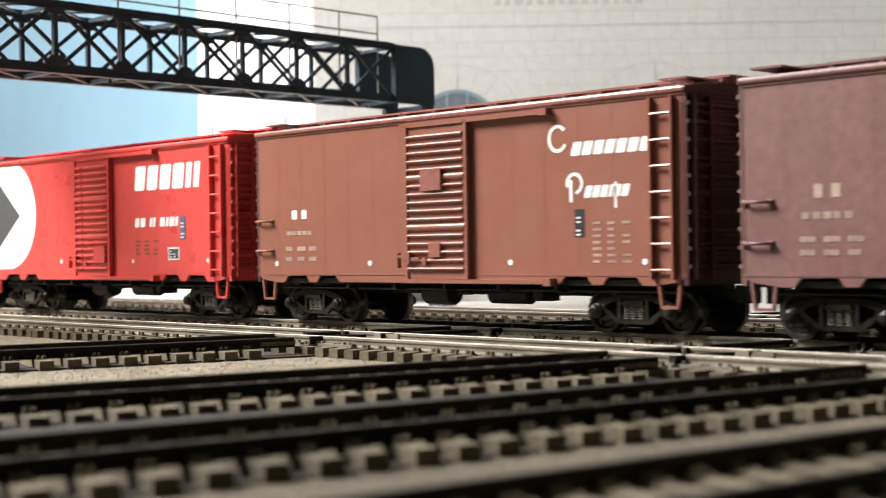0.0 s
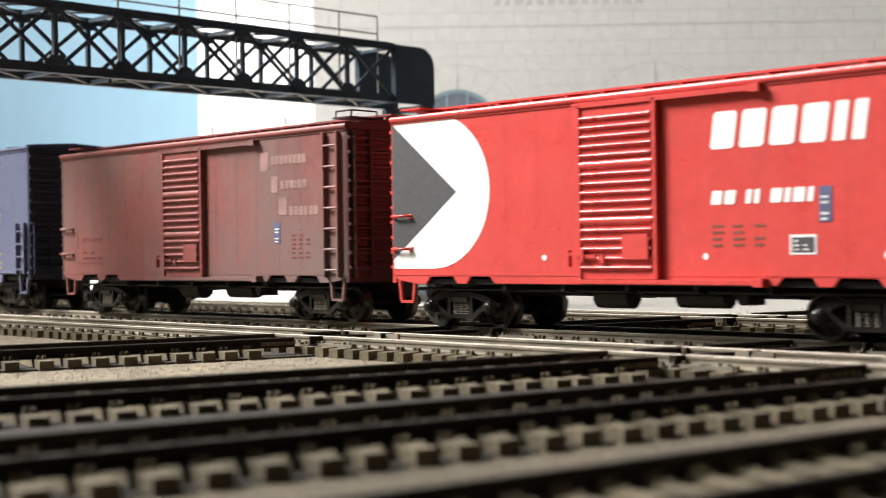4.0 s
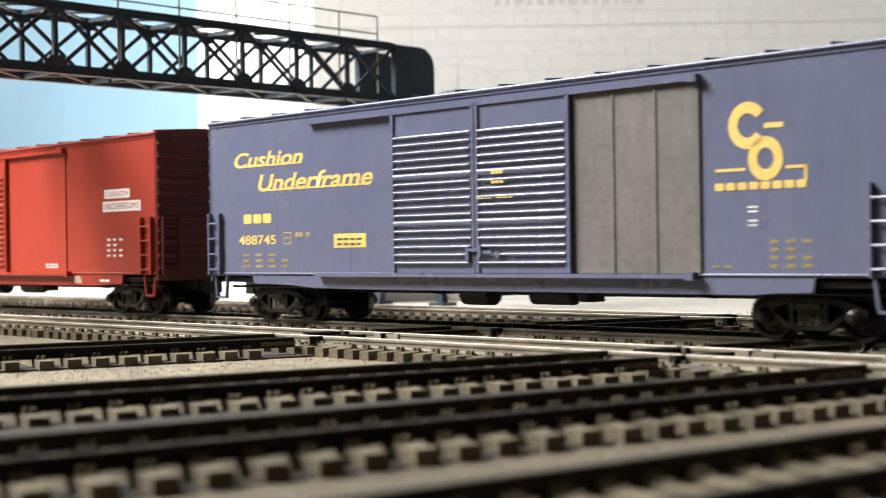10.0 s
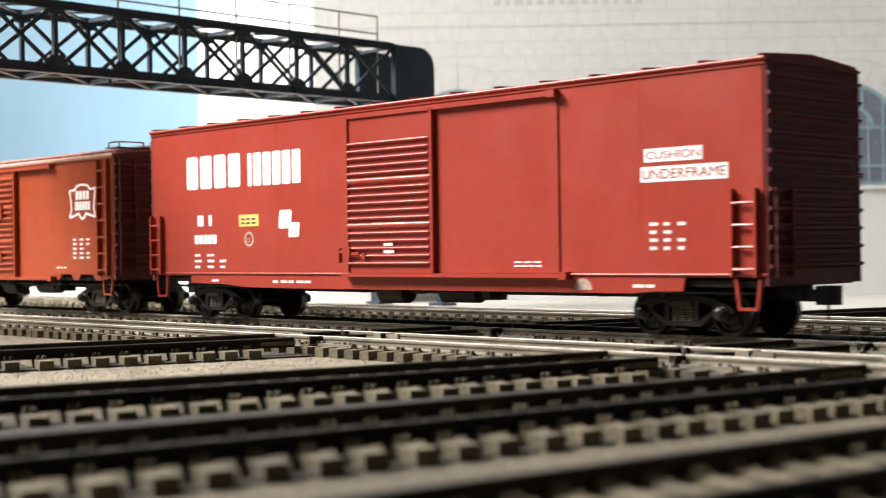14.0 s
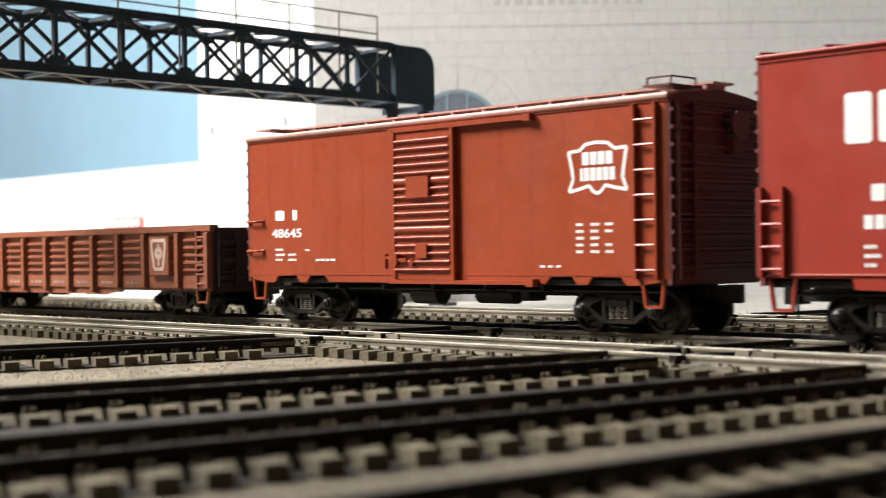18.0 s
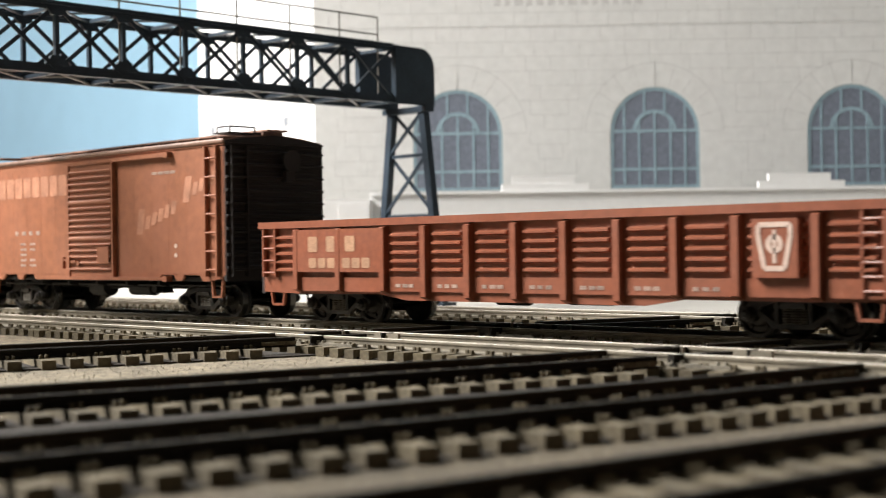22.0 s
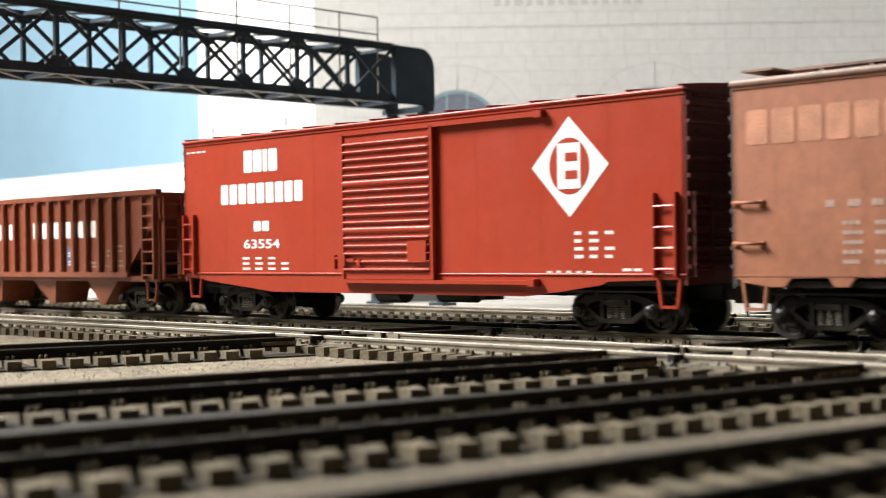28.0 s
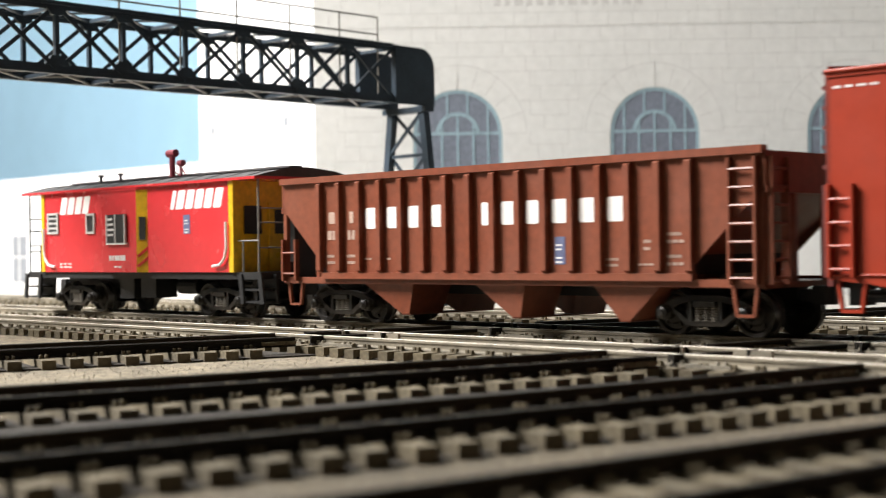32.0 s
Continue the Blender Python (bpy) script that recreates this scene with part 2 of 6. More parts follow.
def track(label, y0, ang, lo, hi, near_lo, near_hi, places, cut=(), skip=()):
    root = thing("railway_track", label, "track", "tracks", at=pose(0, y0, 0, rz=ang))
    rel = radians(ang - ANG1)
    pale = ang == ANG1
    for y in (-8.25, 8.25):
        pieces, x = [], lo
        for c in sorted(c + s * 8.25 / math.sin(rel) + y / math.tan(rel) for c in cut for s in (-1, 1)):
            pieces.append((x, c - 1.9))
            x = c + 1.9
        pieces.append((x, hi))
        # Crossing rails take the darker copy, as their sides face away from the lamp.
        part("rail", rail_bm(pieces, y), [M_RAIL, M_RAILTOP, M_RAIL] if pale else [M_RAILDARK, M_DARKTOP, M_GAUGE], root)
    # Shade between the ties, put in as a near-black strip.
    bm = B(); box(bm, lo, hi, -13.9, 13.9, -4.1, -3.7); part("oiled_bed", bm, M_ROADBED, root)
    rest = B()
    for x in places:
        x += random.uniform(-0.15, 0.15)
        if any(abs(x - c) < 20 for c in skip):
            continue
        turn = random.uniform(-1.6, 1.6)
        if near_lo < x < near_hi:
            part("tie", TIE, None, root, at=pose(x / 1000, random.uniform(-0.5, 0.5) / 1000, random.uniform(-0.06, 0.03) / 1000, rz=turn))
        else:
            box(rest, x - 1.3, x + 1.3, -15, 15, -4.05, -2.15)
    if rest.verts:
        tagged(part("ties_far_off", rest, M_TIE, root), kind="stuff")
    else:
        rest.free()
    # guard rails and joint bars at the diamonds
    for c in cut:
        for y in (-6.4, 6.4):
            bm = B()
            x = c + y / math.tan(rel)
            box(bm, x - 6.4, x + 6.4, y - 0.4, y + 0.4, -2.1, -0.12)
            part("guard_rail", bm, M_RAILDARK, root)
        for y in (-8.25, 8.25):
            for x in (c - 17, c + 17):
                bm = B()
                box(bm, x - 4, x + 4, y - 0.75, y + 0.75, -1.7, -0.85)
                for k in (-2.6, -0.9, 0.9, 2.6):
                    box(bm, x + k - 0.35, x + k + 0.35, y - 1.05, y + 1.05, -1.5, -1.0)
                part("joint_bar", bm, M_TIE, root)
    return root


L1 = list(LINE1.values())
track("straight railway track that the freight train runs on", LINE1["main"], ANG1, -2000, 2450, -560, 330, tie_places(-2000, 2450, 0, 5.1))
track("railway track beside the train, crossing others at diamonds", LINE1["near"], ANG1, -1900, 1700, -420, 260, tie_places(-1900, 1700, -141.0, 5.09))
track("railway track behind the freight train", LINE1["far"], ANG1, -2000, 1300, -420, 200, tie_places(-2000, 1300, 0, 5.1))
for key, (lo, hi, nlo, nhi, spacing) in {"a": (-260, 330, -190, 330, (-102.4, 5.90, -0.0417, 12)), "b": (-200, 420, -120, 230, (-68.9, 5.91, -0.0323, 12)), "c": (-160, 420, -95, 200, (-29.3, 5.885, -0.0296, 17)), "d": (-150, 420, -70, 130, (11.3, 5.4))}.items():
    y0, ang = LINE2[key]
    cr = [crossing(y0, ang, b0, ANG1) for b0 in L1]
    track("weathered railway track crossing in front of the train, rails coloured as shaded", y0, ang, lo, hi, nlo, nhi, tie_places(lo, hi, *spacing), cut=[c for c in cr if lo < c < hi], skip=cr)


def dark_strip(near, far, x0, x1, mat, top):
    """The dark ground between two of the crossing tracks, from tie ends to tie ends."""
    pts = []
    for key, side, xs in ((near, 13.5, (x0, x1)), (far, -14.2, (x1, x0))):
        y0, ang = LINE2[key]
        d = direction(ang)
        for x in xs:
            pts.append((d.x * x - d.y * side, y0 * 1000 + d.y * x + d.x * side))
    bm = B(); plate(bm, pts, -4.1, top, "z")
    solid("roadbed", bm, mat, "darkened brown roadbed between two crossing tracks", "ballast", "structure")


dark_strip("c", "b", -150, 110, M_ROADBED, -3.3)
# Nearer strip: weaker light is imitated by the darker colour.
dark_strip("d", "c", -150, 140, M_DIMMED, -4.0)


def diamond(line, x, rel):
    """Castings, guard rails and bolts where one of the other tracks crosses, x along the line."""
    root = thing("track_crossing", "pale cast track crossing with bolted guard rails", "track crossing", "track crossings", at=pose(0, line, 0, rz=ANG1))
    for y in (-6.3, 6.3):
        bm = B(); box(bm, x - 15, x - 7 if y < 0 else x - 4, y - 0.4, y + 0.4, -2.1, -0.15); part("guard_rail", bm, M_RAIL, root)
        bm = B(); box(bm, x + 4 if y < 0 else x + 7, x + 15, y - 0.4, y + 0.4, -2.1, -0.15); part("guard_rail", bm, M_RAIL, root)
    for sy in (-8.25, 8.25):
        for k in (-1, 1):
            xx = x + k * 8.25 / math.sin(rel) - sy / math.tan(rel)
            bm = B(); box(bm, xx - 6.5, xx + 6.5, sy - 2.1, sy + 2.1, -2.25, -1.5)
            cast = part("frog_casting", bm, M_FROG, root, bevel=0.2)
            bolt = B(); rod(bolt, (0, 0, -1.55), (0, 0, -1.0), 0.42, 6)
            bolt = mesh_of("bolt_head", bolt, M_FROG)
            for q in (-5.4, -3.6, 3.6, 5.4):
                for w in (-1.5, 1.5):
                    part("bolt_head", bolt, None, cast, at=pose((xx + q) / 1000, (sy + w) / 1000, 0))


for line in (LINE1["main"], LINE1["near"]):
    for b0, ang in LINE2.values():
        c = crossing(line, ANG1, b0, ang)
        if -60 < c < 330:
            diamond(line, c, radians(ang - ANG1))


def loose_ballast():
    """Loose grains of ballast beside the ties."""
    verts, faces = [], []
    rng = random.Random(5)
    while len(faces) < 4 * 16000:
        y = rng.uniform(0.10, 0.50)
        x = rng.uniform(-0.34, 0.34) * y
        r = rng.uniform(0.0001, 0.00026)
        z = -0.0041
        k = len(verts)
        for a in range(3):
            t = rng.uniform(0, 0.6) + a * 2.1
            verts.append((x + r * math.cos(t), y + r * math.sin(t), z))
        verts.append((x, y, z + r * rng.uniform(0.8, 1.5)))
        faces += [(k, k + 1, k + 3), (k + 1, k + 2, k + 3), (k + 2, k, k + 3), (k, k + 2, k + 1)]
    me = bpy.data.meshes.new("ballast_grains")
    me.from_pydata(verts, [], faces)
    me.materials.append(M_GRAIN)
    tagged(new("ballast_grains", me), "loose pale grains of ballast on the track bed", "ballast", "", "stuff")


loose_ballast()

# ---- buildings behind the tracks ----


def facade():
    """The tall pale stone front with arched windows."""
    root = thing("station_building", "tall pale grey stone building front with arched windows", "building", at=pose(0, 0.72, -0.0030))
    root.scale = (0.9, 0.9, 0.9)
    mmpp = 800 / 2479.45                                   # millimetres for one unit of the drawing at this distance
    def X(uu): return (uu - 784) * mmpp
    wall = B()
    x0, x1, top = X(560), 380, 330
    zb, rad, half = 36 + 24, 0, 25.5
    cents = [X(813) + k * 112.8 for k in range(-0, 3)]
    zs, zt = 57.5, 90.0                                     # sill and springing of the arches
    def arch(c, h, z0, zsp, n=16):
        return [(c - h, z0)] + [(c - h * math.cos(math.pi * k / n), zsp + h * math.sin(math.pi * k / n)) for k in range(n + 1)] + [(c + h, z0)]
    # wall pieces between and above the openings
    edges = [x0]
    for c in cents:
        edges += [c - half, c + half]
    edges.append(x1)
    for i in range(0, len(edges), 2):
        plate(wall, [(edges[i], -2.6), (edges[i + 1], -2.6), (edges[i + 1], top), (edges[i], top)], 0, 6)
    for c in cents:
        box(wall, c - half, c + half, 0, 6, -2.6, zs)
        n = 16
        arcp = [(c - half * math.cos(math.pi * k / n), zt + half * math.sin(math.pi * k / n)) for k in range(n + 1)]
        for a, b in zip(arcp, arcp[1:]):
            plate(wall, [a, b, (b[0], top), (a[0], top)], 0, 6)
    bmesh.ops.remove_doubles(wall, verts=wall.verts[:], dist=0.01)
    part("wall", wall, M_STONE, root)
    for c in cents:
        bm = B(); plate(bm, arch(c, half - 0.2, zs, zt), 0.5, 1.5)
        win = part("window", bm, M_WINPANE, root, "arched window with verdigris glazing bars")
        bm = B()
        n = 20
        for k in range(n):
            a0, a1 = math.pi * k / n, math.pi * (k + 1) / n
            for r0, r1 in ((half - 2.2, half), (10.6, 12.6)):
                plate(bm, [(c - r0 * math.cos(a0), zt + r0 * math.sin(a0)), (c - r1 * math.cos(a0), zt + r1 * math.sin(a0)), (c - r1 * math.cos(a1), zt + r1 * math.sin(a1)), (c - r0 * math.cos(a1), zt + r0 * math.sin(a1))], 0.25, 0.5)
        for s in (-1, 1):
            box(bm, c + s * half - (1.9 if s > 0 else 0), c + s * half + (1.9 if s < 0 else 0), 0.25, 0.5, zs, zt)
        for z in (zs + 1, zs + 11, zt + 0.4):
            box(bm, c - half, c + half, 0.28, 0.5, z - 0.8, z + 0.8)
        for dx in (-17.4, -9.0, 0, 9.0, 17.4):
            h = math.sqrt((half - 1) ** 2 - dx * dx)
            box(bm, c + dx - 0.6, c + dx + 0.6, 0.3, 0.5, zs, zt + (h if abs(dx) > 12 else 11.4 - abs(dx) * 0.5))
        for dx in (-5.8, 5.8):
            box(bm, c + dx - 0.6, c + dx + 0.6, 0.3, 0.5, zt + 10, zt + math.sqrt((half - 1) ** 2 - dx * dx))
        part("window_frame", bm, M_WINFRAME, win)
        bm = B()
        for k in range(11):
            a = math.pi * (k + 0.0) / 10
            bar(bm, (c - (half + 1) * math.cos(a), -0.02, zt + (half + 1) * math.sin(a)), (c - (half + 14) * math.cos(a), -0.02, zt + (half + 14) * math.sin(a)), 0.06, 0.45)
        for k in range(24):
            a0, a1 = math.pi * k / 24, math.pi * (k + 1) / 24
            bar(bm, (c - (half + 14) * math.cos(a0), -0.02, zt + (half + 14) * math.sin(a0)), (c - (half + 14) * math.cos(a1), -0.02, zt + (half + 14) * math.sin(a1)), 0.06, 0.5)
        part("arch_surround", bm, M_JOINT, root)
    bm = B()
    def inside(x, z):
        return any(abs(x - c) < half + 15 and (z < zt or math.hypot(x - c, z - zt) < half + 15) for c in cents)
    rng, z = random.Random(11), 8.0
    while z < 250:
        x = x0 + rng.uniform(4, 18)
        while x < x1 - 27:
            wd = rng.choice((14, 18, 22, 26))
            if not inside(x + wd * 0.25, z) and not inside(x + wd * 0.75, z):
                box(bm, x, x + wd, -0.03, 0, z - 0.2, z + 0.2)
            if not inside(x, z + 2):
                box(bm, x - 0.2, x + 0.2, -0.03, 0, z, z + 8.4)
            x += wd
        z += 8.4
    part("stone_joint", bm, M_JOINT, root)
    bm = B(); box(bm, x0, x1, -0.12, 0, 151.6, 152.2)
    part("string_course", bm, M_STONE, root)
    bm = B()
    x = X(880)
    for w in (4, 3, 5, 3, 4, 4, 3, 5, 4, 3, 4, 3, 5, 4):
        box(bm, x, x + w, -0.05, 0, 163, 167.5); x += w + 2.4
    part("lettering", bm, M_JOINT, root, "row of carved letters too faint to read")
    return root


facade()


def parapet_wall():
    root = thing("parapet_wall", "low white boarded wall with stepped parapet blocks", "wall", at=pose(0, 0.66, -0.0046, rz=1.8))
    root.scale = (0.9167, 0.9167, 0.9167)
    s = 720 / 2479.45
    X = lambda uu: (uu - 784) * s
    bm = B()
    box(bm, X(655), X(1900), 0, 14, -2.1, 54)
    z = 3
    while z < 53:
        box(bm, X(655), X(1900), -0.06, 0, z, z + 2.2); z += 2.8
    part("wall", bm, M_WHITE, root)
    bm = B(); box(bm, X(655), X(1900), -1.2, 15, 54, 55.2); part("coping", bm, M_WHITE, root)
    for c in (967, 1427, 1870):
        bm = B()
        box(bm, X(c - 77), X(c + 78), -0.6, 3, 55.2, 58.6)
        part("parapet_block", bm, M_WHITE, root, bevel=0.3)
        bm = B(); box(bm, X(c - 59), X(c + 53), -0.2, 2.6, 58.6, 62.6); part("parapet_block", bm, M_WHITE, root, bevel=0.3)
    return root


parapet_wall()
bm = B(); s = 640 / 2479.45; box(bm, (560 - 784) * s, (656 - 784) * s, 0, 22, 0, 47.7); box(bm, (600 - 784) * s, (654 - 784) * s, -0.3, 0, 0, 45.6)
solid("white_annex", bm, M_WHITE, "small plain white annex block beside the tall building", "building", bevel=0.3, at=pose(0, 0.64, -0.0054))


def warehouse():
    """White warehouse parallel to the main line: a long low wing and a tall block."""
    k = 0.735
    root = thing("warehouse", "white warehouse with a tall block and a long low wing", "building", at=pose(0, k, -0.0054, rz=ANG1))
    # x along the wall (to the right), y away from the tracks
    def along_wall(uu):
        r = (uu - 784) / 2479.45
        d = direction(ANG1)
        t = k * r / (d.x - r * d.y)
        return t * 1000
    xa, xb, xc = -900, along_wall(356), along_wall(566)
    zl, zh = 81.0, 330
    bm = B(); box(bm, xa, xb, 0, 60, 0, zl); part("low_wall", bm, M_WHITE, root)
    bm = B(); box(bm, xa, xb + 0, -0.6, 61, zl, zl + 1.0); part("coping", bm, M_WHITE, root)
    bm = B(); box(bm, xb + 0.15, xc, -0.3, 60, 0, zh); part("tall_wall", bm, M_WHITE, root)
    z = 4
    while z < zh:
        bm = B(); box(bm, xb + 0.15, xc, -0.5, -0.3, z, z + 0.35); z += 5
        part("board_line", bm, M_WHITE, root)
    d = direction(ANG1)
    for uu, vv in ((380, 232), (510, 215)):
        x = along_wall(uu); y = k + x / 1000 * d.y
        z = (441 + 0.9 - (uu - 784) * 0.0146 - vv) / 2479.45 * y * 1000 + EYE * 1000 + 5.4
        bm = B(); box(bm, x - 2.0, x + 2.0, -0.9, -0.3, z - 2.6, z + 2.6)
        w = part("window", bm, M_PALEGLASS, root, "small grey window")
        bm = B(); box(bm, x - 2.2, x + 2.2, -1.1, -0.7, z - 3.0, z - 2.6); part("sill", bm, M_WHITE, w)
    for ua, ub in ((22, 47), (-75, -45), (-170, -140)):
        x0, x1 = along_wall(ua), along_wall(ub)
        y = k + x0 / 1000 * d.y
        z0, z1 = [(453 - vv) / 2479.45 * y * 1000 + EYE * 1000 + 5.4 for vv in (500, 418)]
        bm = B(); box(bm, x0, x1, -0.5, 0, z0, z1)
        w = part("window", bm, M_PALEGLASS, root, "pale grey four-pane window")
        bm = B()
        box(bm, (x0 + x1) / 2 - 0.5, (x0 + x1) / 2 + 0.5, -0.9, -0.5, z0, z1)
        box(bm, x0, x1, -0.9, -0.5, (z0 + z1) / 2 + 1, (z0 + z1) / 2 + 2)
        part("window_frame", bm, M_WHITE, w)
    x0, x1 = along_wall(188), along_wall(256)
    y = k + x0 / 1000 * d.y
    z0, z1 = [(450 - vv) / 2479.45 * y * 1000 + EYE * 1000 + 5.4 for vv in (406, 386)]
    bm = B(); box(bm, x0, x1, -1.4, 0, z0, z1)
    sg = part("sign", bm, M_RED_SIGN, root, "red and white sign board, writing not readable")
    n = 7
    for i in range(n):
        w = (x1 - x0 - 4) / n
        bm = B(); box(bm, x0 + 2 + i * w, x0 + 2 + i * w + w * 0.65, -1.55, -1.4, z0 + 1.5, z1 - 1.5)
        part("sign_bar", bm, M_INKW, sg)
    return root


warehouse()
bm = B(); box(bm, -1500, 700, 0, 12, 0, 900)
solid("backdrop", bm, M_SKY, "light blue painted sky backdrop board", "backdrop", "structure", at=pose(0, 1.25, -0.0054, rz=ANG1))

# ---- signal bridge ----


def signal_bridge():
    root = thing("signal_bridge", "dark blue-black steel lattice signal bridge over the tracks", "bridge", at=pose(-0.011, 0.585, -0.0041, rz=ANG1 + 90))
    # x along the bridge away from the camera, y to the left of it; its end is just past x = 0
    zb, zt, w = 82.0, 105.4, 22.0
    xe, x0 = 0.4, -560.0
    step = 25.1
    xp = xe - 21.8                                          # where the end plates begin
    for s in (-1, 1):
        y = s * w / 2
        bm = B(); box(bm, x0, xp, y - 1.1, y + 1.1, zt - 0.8, zt); box(bm, x0, xp, y - 0.35, y + 0.35, zt - 2.4, zt - 0.8)
        part("top_chord", bm, M_STEEL, root)
        bm = B(); box(bm, x0, xp, y - 1.1, y + 1.1, zb, zb + 0.8); box(bm, x0, xp, y - 0.35, y + 0.35, zb + 0.8, zb + 3.2)
        part("bottom_chord", bm, M_STEEL, root)
        x = xp
        while x - step > x0:
            bm = B(); box(bm, x - step - 0.7, x - step + 0.7, y - 0.7, y + 0.7, zb + 0.8, zt - 0.8); part("post", bm, M_STEEL, root)
            bm = B(); bar(bm, (x - 1, y - 0.5, zb + 2), (x - step + 1, y - 0.5, zt - 2), 0.6, 1.35); part("diagonal_brace", bm, M_STEEL, root)
            bm = B(); bar(bm, (x - 1, y + 0.5, zt - 2), (x - step + 1, y + 0.5, zb + 2), 0.6, 1.35); part("diagonal_brace", bm, M_STEEL, root)
            bm = B(); plate(bm, [(x - step - 4.6, zb + 2.8), (x - step + 4.6, zb + 2.8), (x - step + 2.0, zb + 6.0), (x - step - 2.0, zb + 6.0)], y - 0.75, y + 0.75); part("gusset", bm, M_STEEL, root)
            bm = B(); plate(bm, [(x - step - 4.0, zt - 1.6), (x - step + 4.0, zt - 1.6), (x - step + 1.8, zt - 4.2), (x - step - 1.8, zt - 4.2)], y - 0.75, y + 0.75); part("gusset", bm, M_STEEL, root)
            x -= step
        r = 8.0
        pts = [(xp, zb), (xe, zb), (xe, zt - r)] + [(xe - r + r * math.cos(a), zt - r + r * math.sin(a)) for a in [math.pi / 2 * k / 6 for k in range(1, 7)]] + [(xp, zt)]
        bm = B(); plate(bm, pts, y - 0.6, y + 0.6)
        pl = part("end_plate", bm, M_STEEL, root, bevel=0.15)
        bm = B(); box(bm, xp - 0.6, xp + 0.9, y - 1.3, y + 1.3, zb + 0.8, zt - 0.8); part("stiffener", bm, M_STEEL, pl)
    x = xp
    while x - step > x0:
        bm = B(); box(bm, x - 0.7, x + 0.7, -w / 2, w / 2, zb + 0.2, zb + 1.4); part("floor_beam", bm, M_STEEL, root)
        bm = B(); box(bm, x - 0.7, x + 0.7, -w / 2, w / 2, zt - 1.8, zt - 0.6); part("top_beam", bm, M_STEEL, root)
        for s in (-1, 1):
            bm = B(); bar(bm, (x, -s * w / 2, zb + 0.8 + 0.3 * s), (x - step, s * w / 2, zb + 0.8 + 0.3 * s), 0.9, 0.5); part("lateral_brace", bm, M_HANDRAIL, root)
            bm = B(); bar(bm, (x, -s * w / 2, zt - 1.2 + 0.3 * s), (x - step, s * w / 2, zt - 1.2 + 0.3 * s), 1.1, 0.5); part("lateral_brace", bm, M_STEEL, root)
        x -= step
    for y in (-9.6, -7.0, -4.2):
        bm = B(); box(bm, x0, xp, y - 1.1, y + 1.1, zt + 0.1, zt + 0.7); part("walkway_board", bm, M_STEEL, root)
    for z in (zt + 3.6, zt + 10.5):
        bm = B(); rod(bm, (x0, -9.4, z), (-29.0, -9.4, z), 0.33); part("handrail", bm, M_HANDRAIL, root)
    x = -29.0
    while x > x0:
        bm = B(); rod(bm, (x, -9.4, zb + 1), (x, -9.4, zt + 10.6), 0.38); part("rail_post", bm, M_HANDRAIL, root)
        x -= 20.0 if x > -30 else 24.6
    # tower: two raking legs, braced
    top, foot = 9.1, 19.0
    def yy(z): return foot + (top - foot) * z / zb
    for s in (-1, 1):
        b2 = B(); bar(b2, (-4, s * foot, 0), (-4, s * top, zb + 0.3), 3.2, 3.2); part("tower_leg", b2, M_STEEL, root, bevel=0.2)
        b2 = B(); box(b2, -8, 0, s * foot - 4, s * foot + 4, 0, 1.4); part("foot_plate", b2, M_STEEL, root)
    b2 = B(); box(b2, -6.5, -1.5, -13, 13, zb - 2.4, zb - 0.1); part("cap_beam", b2, M_STEEL, root)
    levels = [6, 37, 62, 80]
    for z0, z1 in zip(levels, levels[1:]):
        for s in (-1, 1):
            bm = B(); bar(bm, (-4 + s * 0.8, -s * yy(z0), z0), (-4 + s * 0.8, s * yy(z1), z1), 0.9, 1.3); part("tower_brace", bm, M_STEEL, root)
        bm = B(); box(bm, -4.7, -3.3, -yy(z0), yy(z0), z0 - 0.7, z0 + 0.7); part("tower_tie_bar", bm, M_STEEL, root)
    for x in (-150, -196, -243):
        bm = B(); rod(bm, (x, -8, zb), (x, -8, zb - 1.4), 0.7, 8); part("lamp_stub", bm, M_STEEL, root)
    return root


signal_bridge()

# ---- the train ----
W = 17.8                                                   # half the width of a car


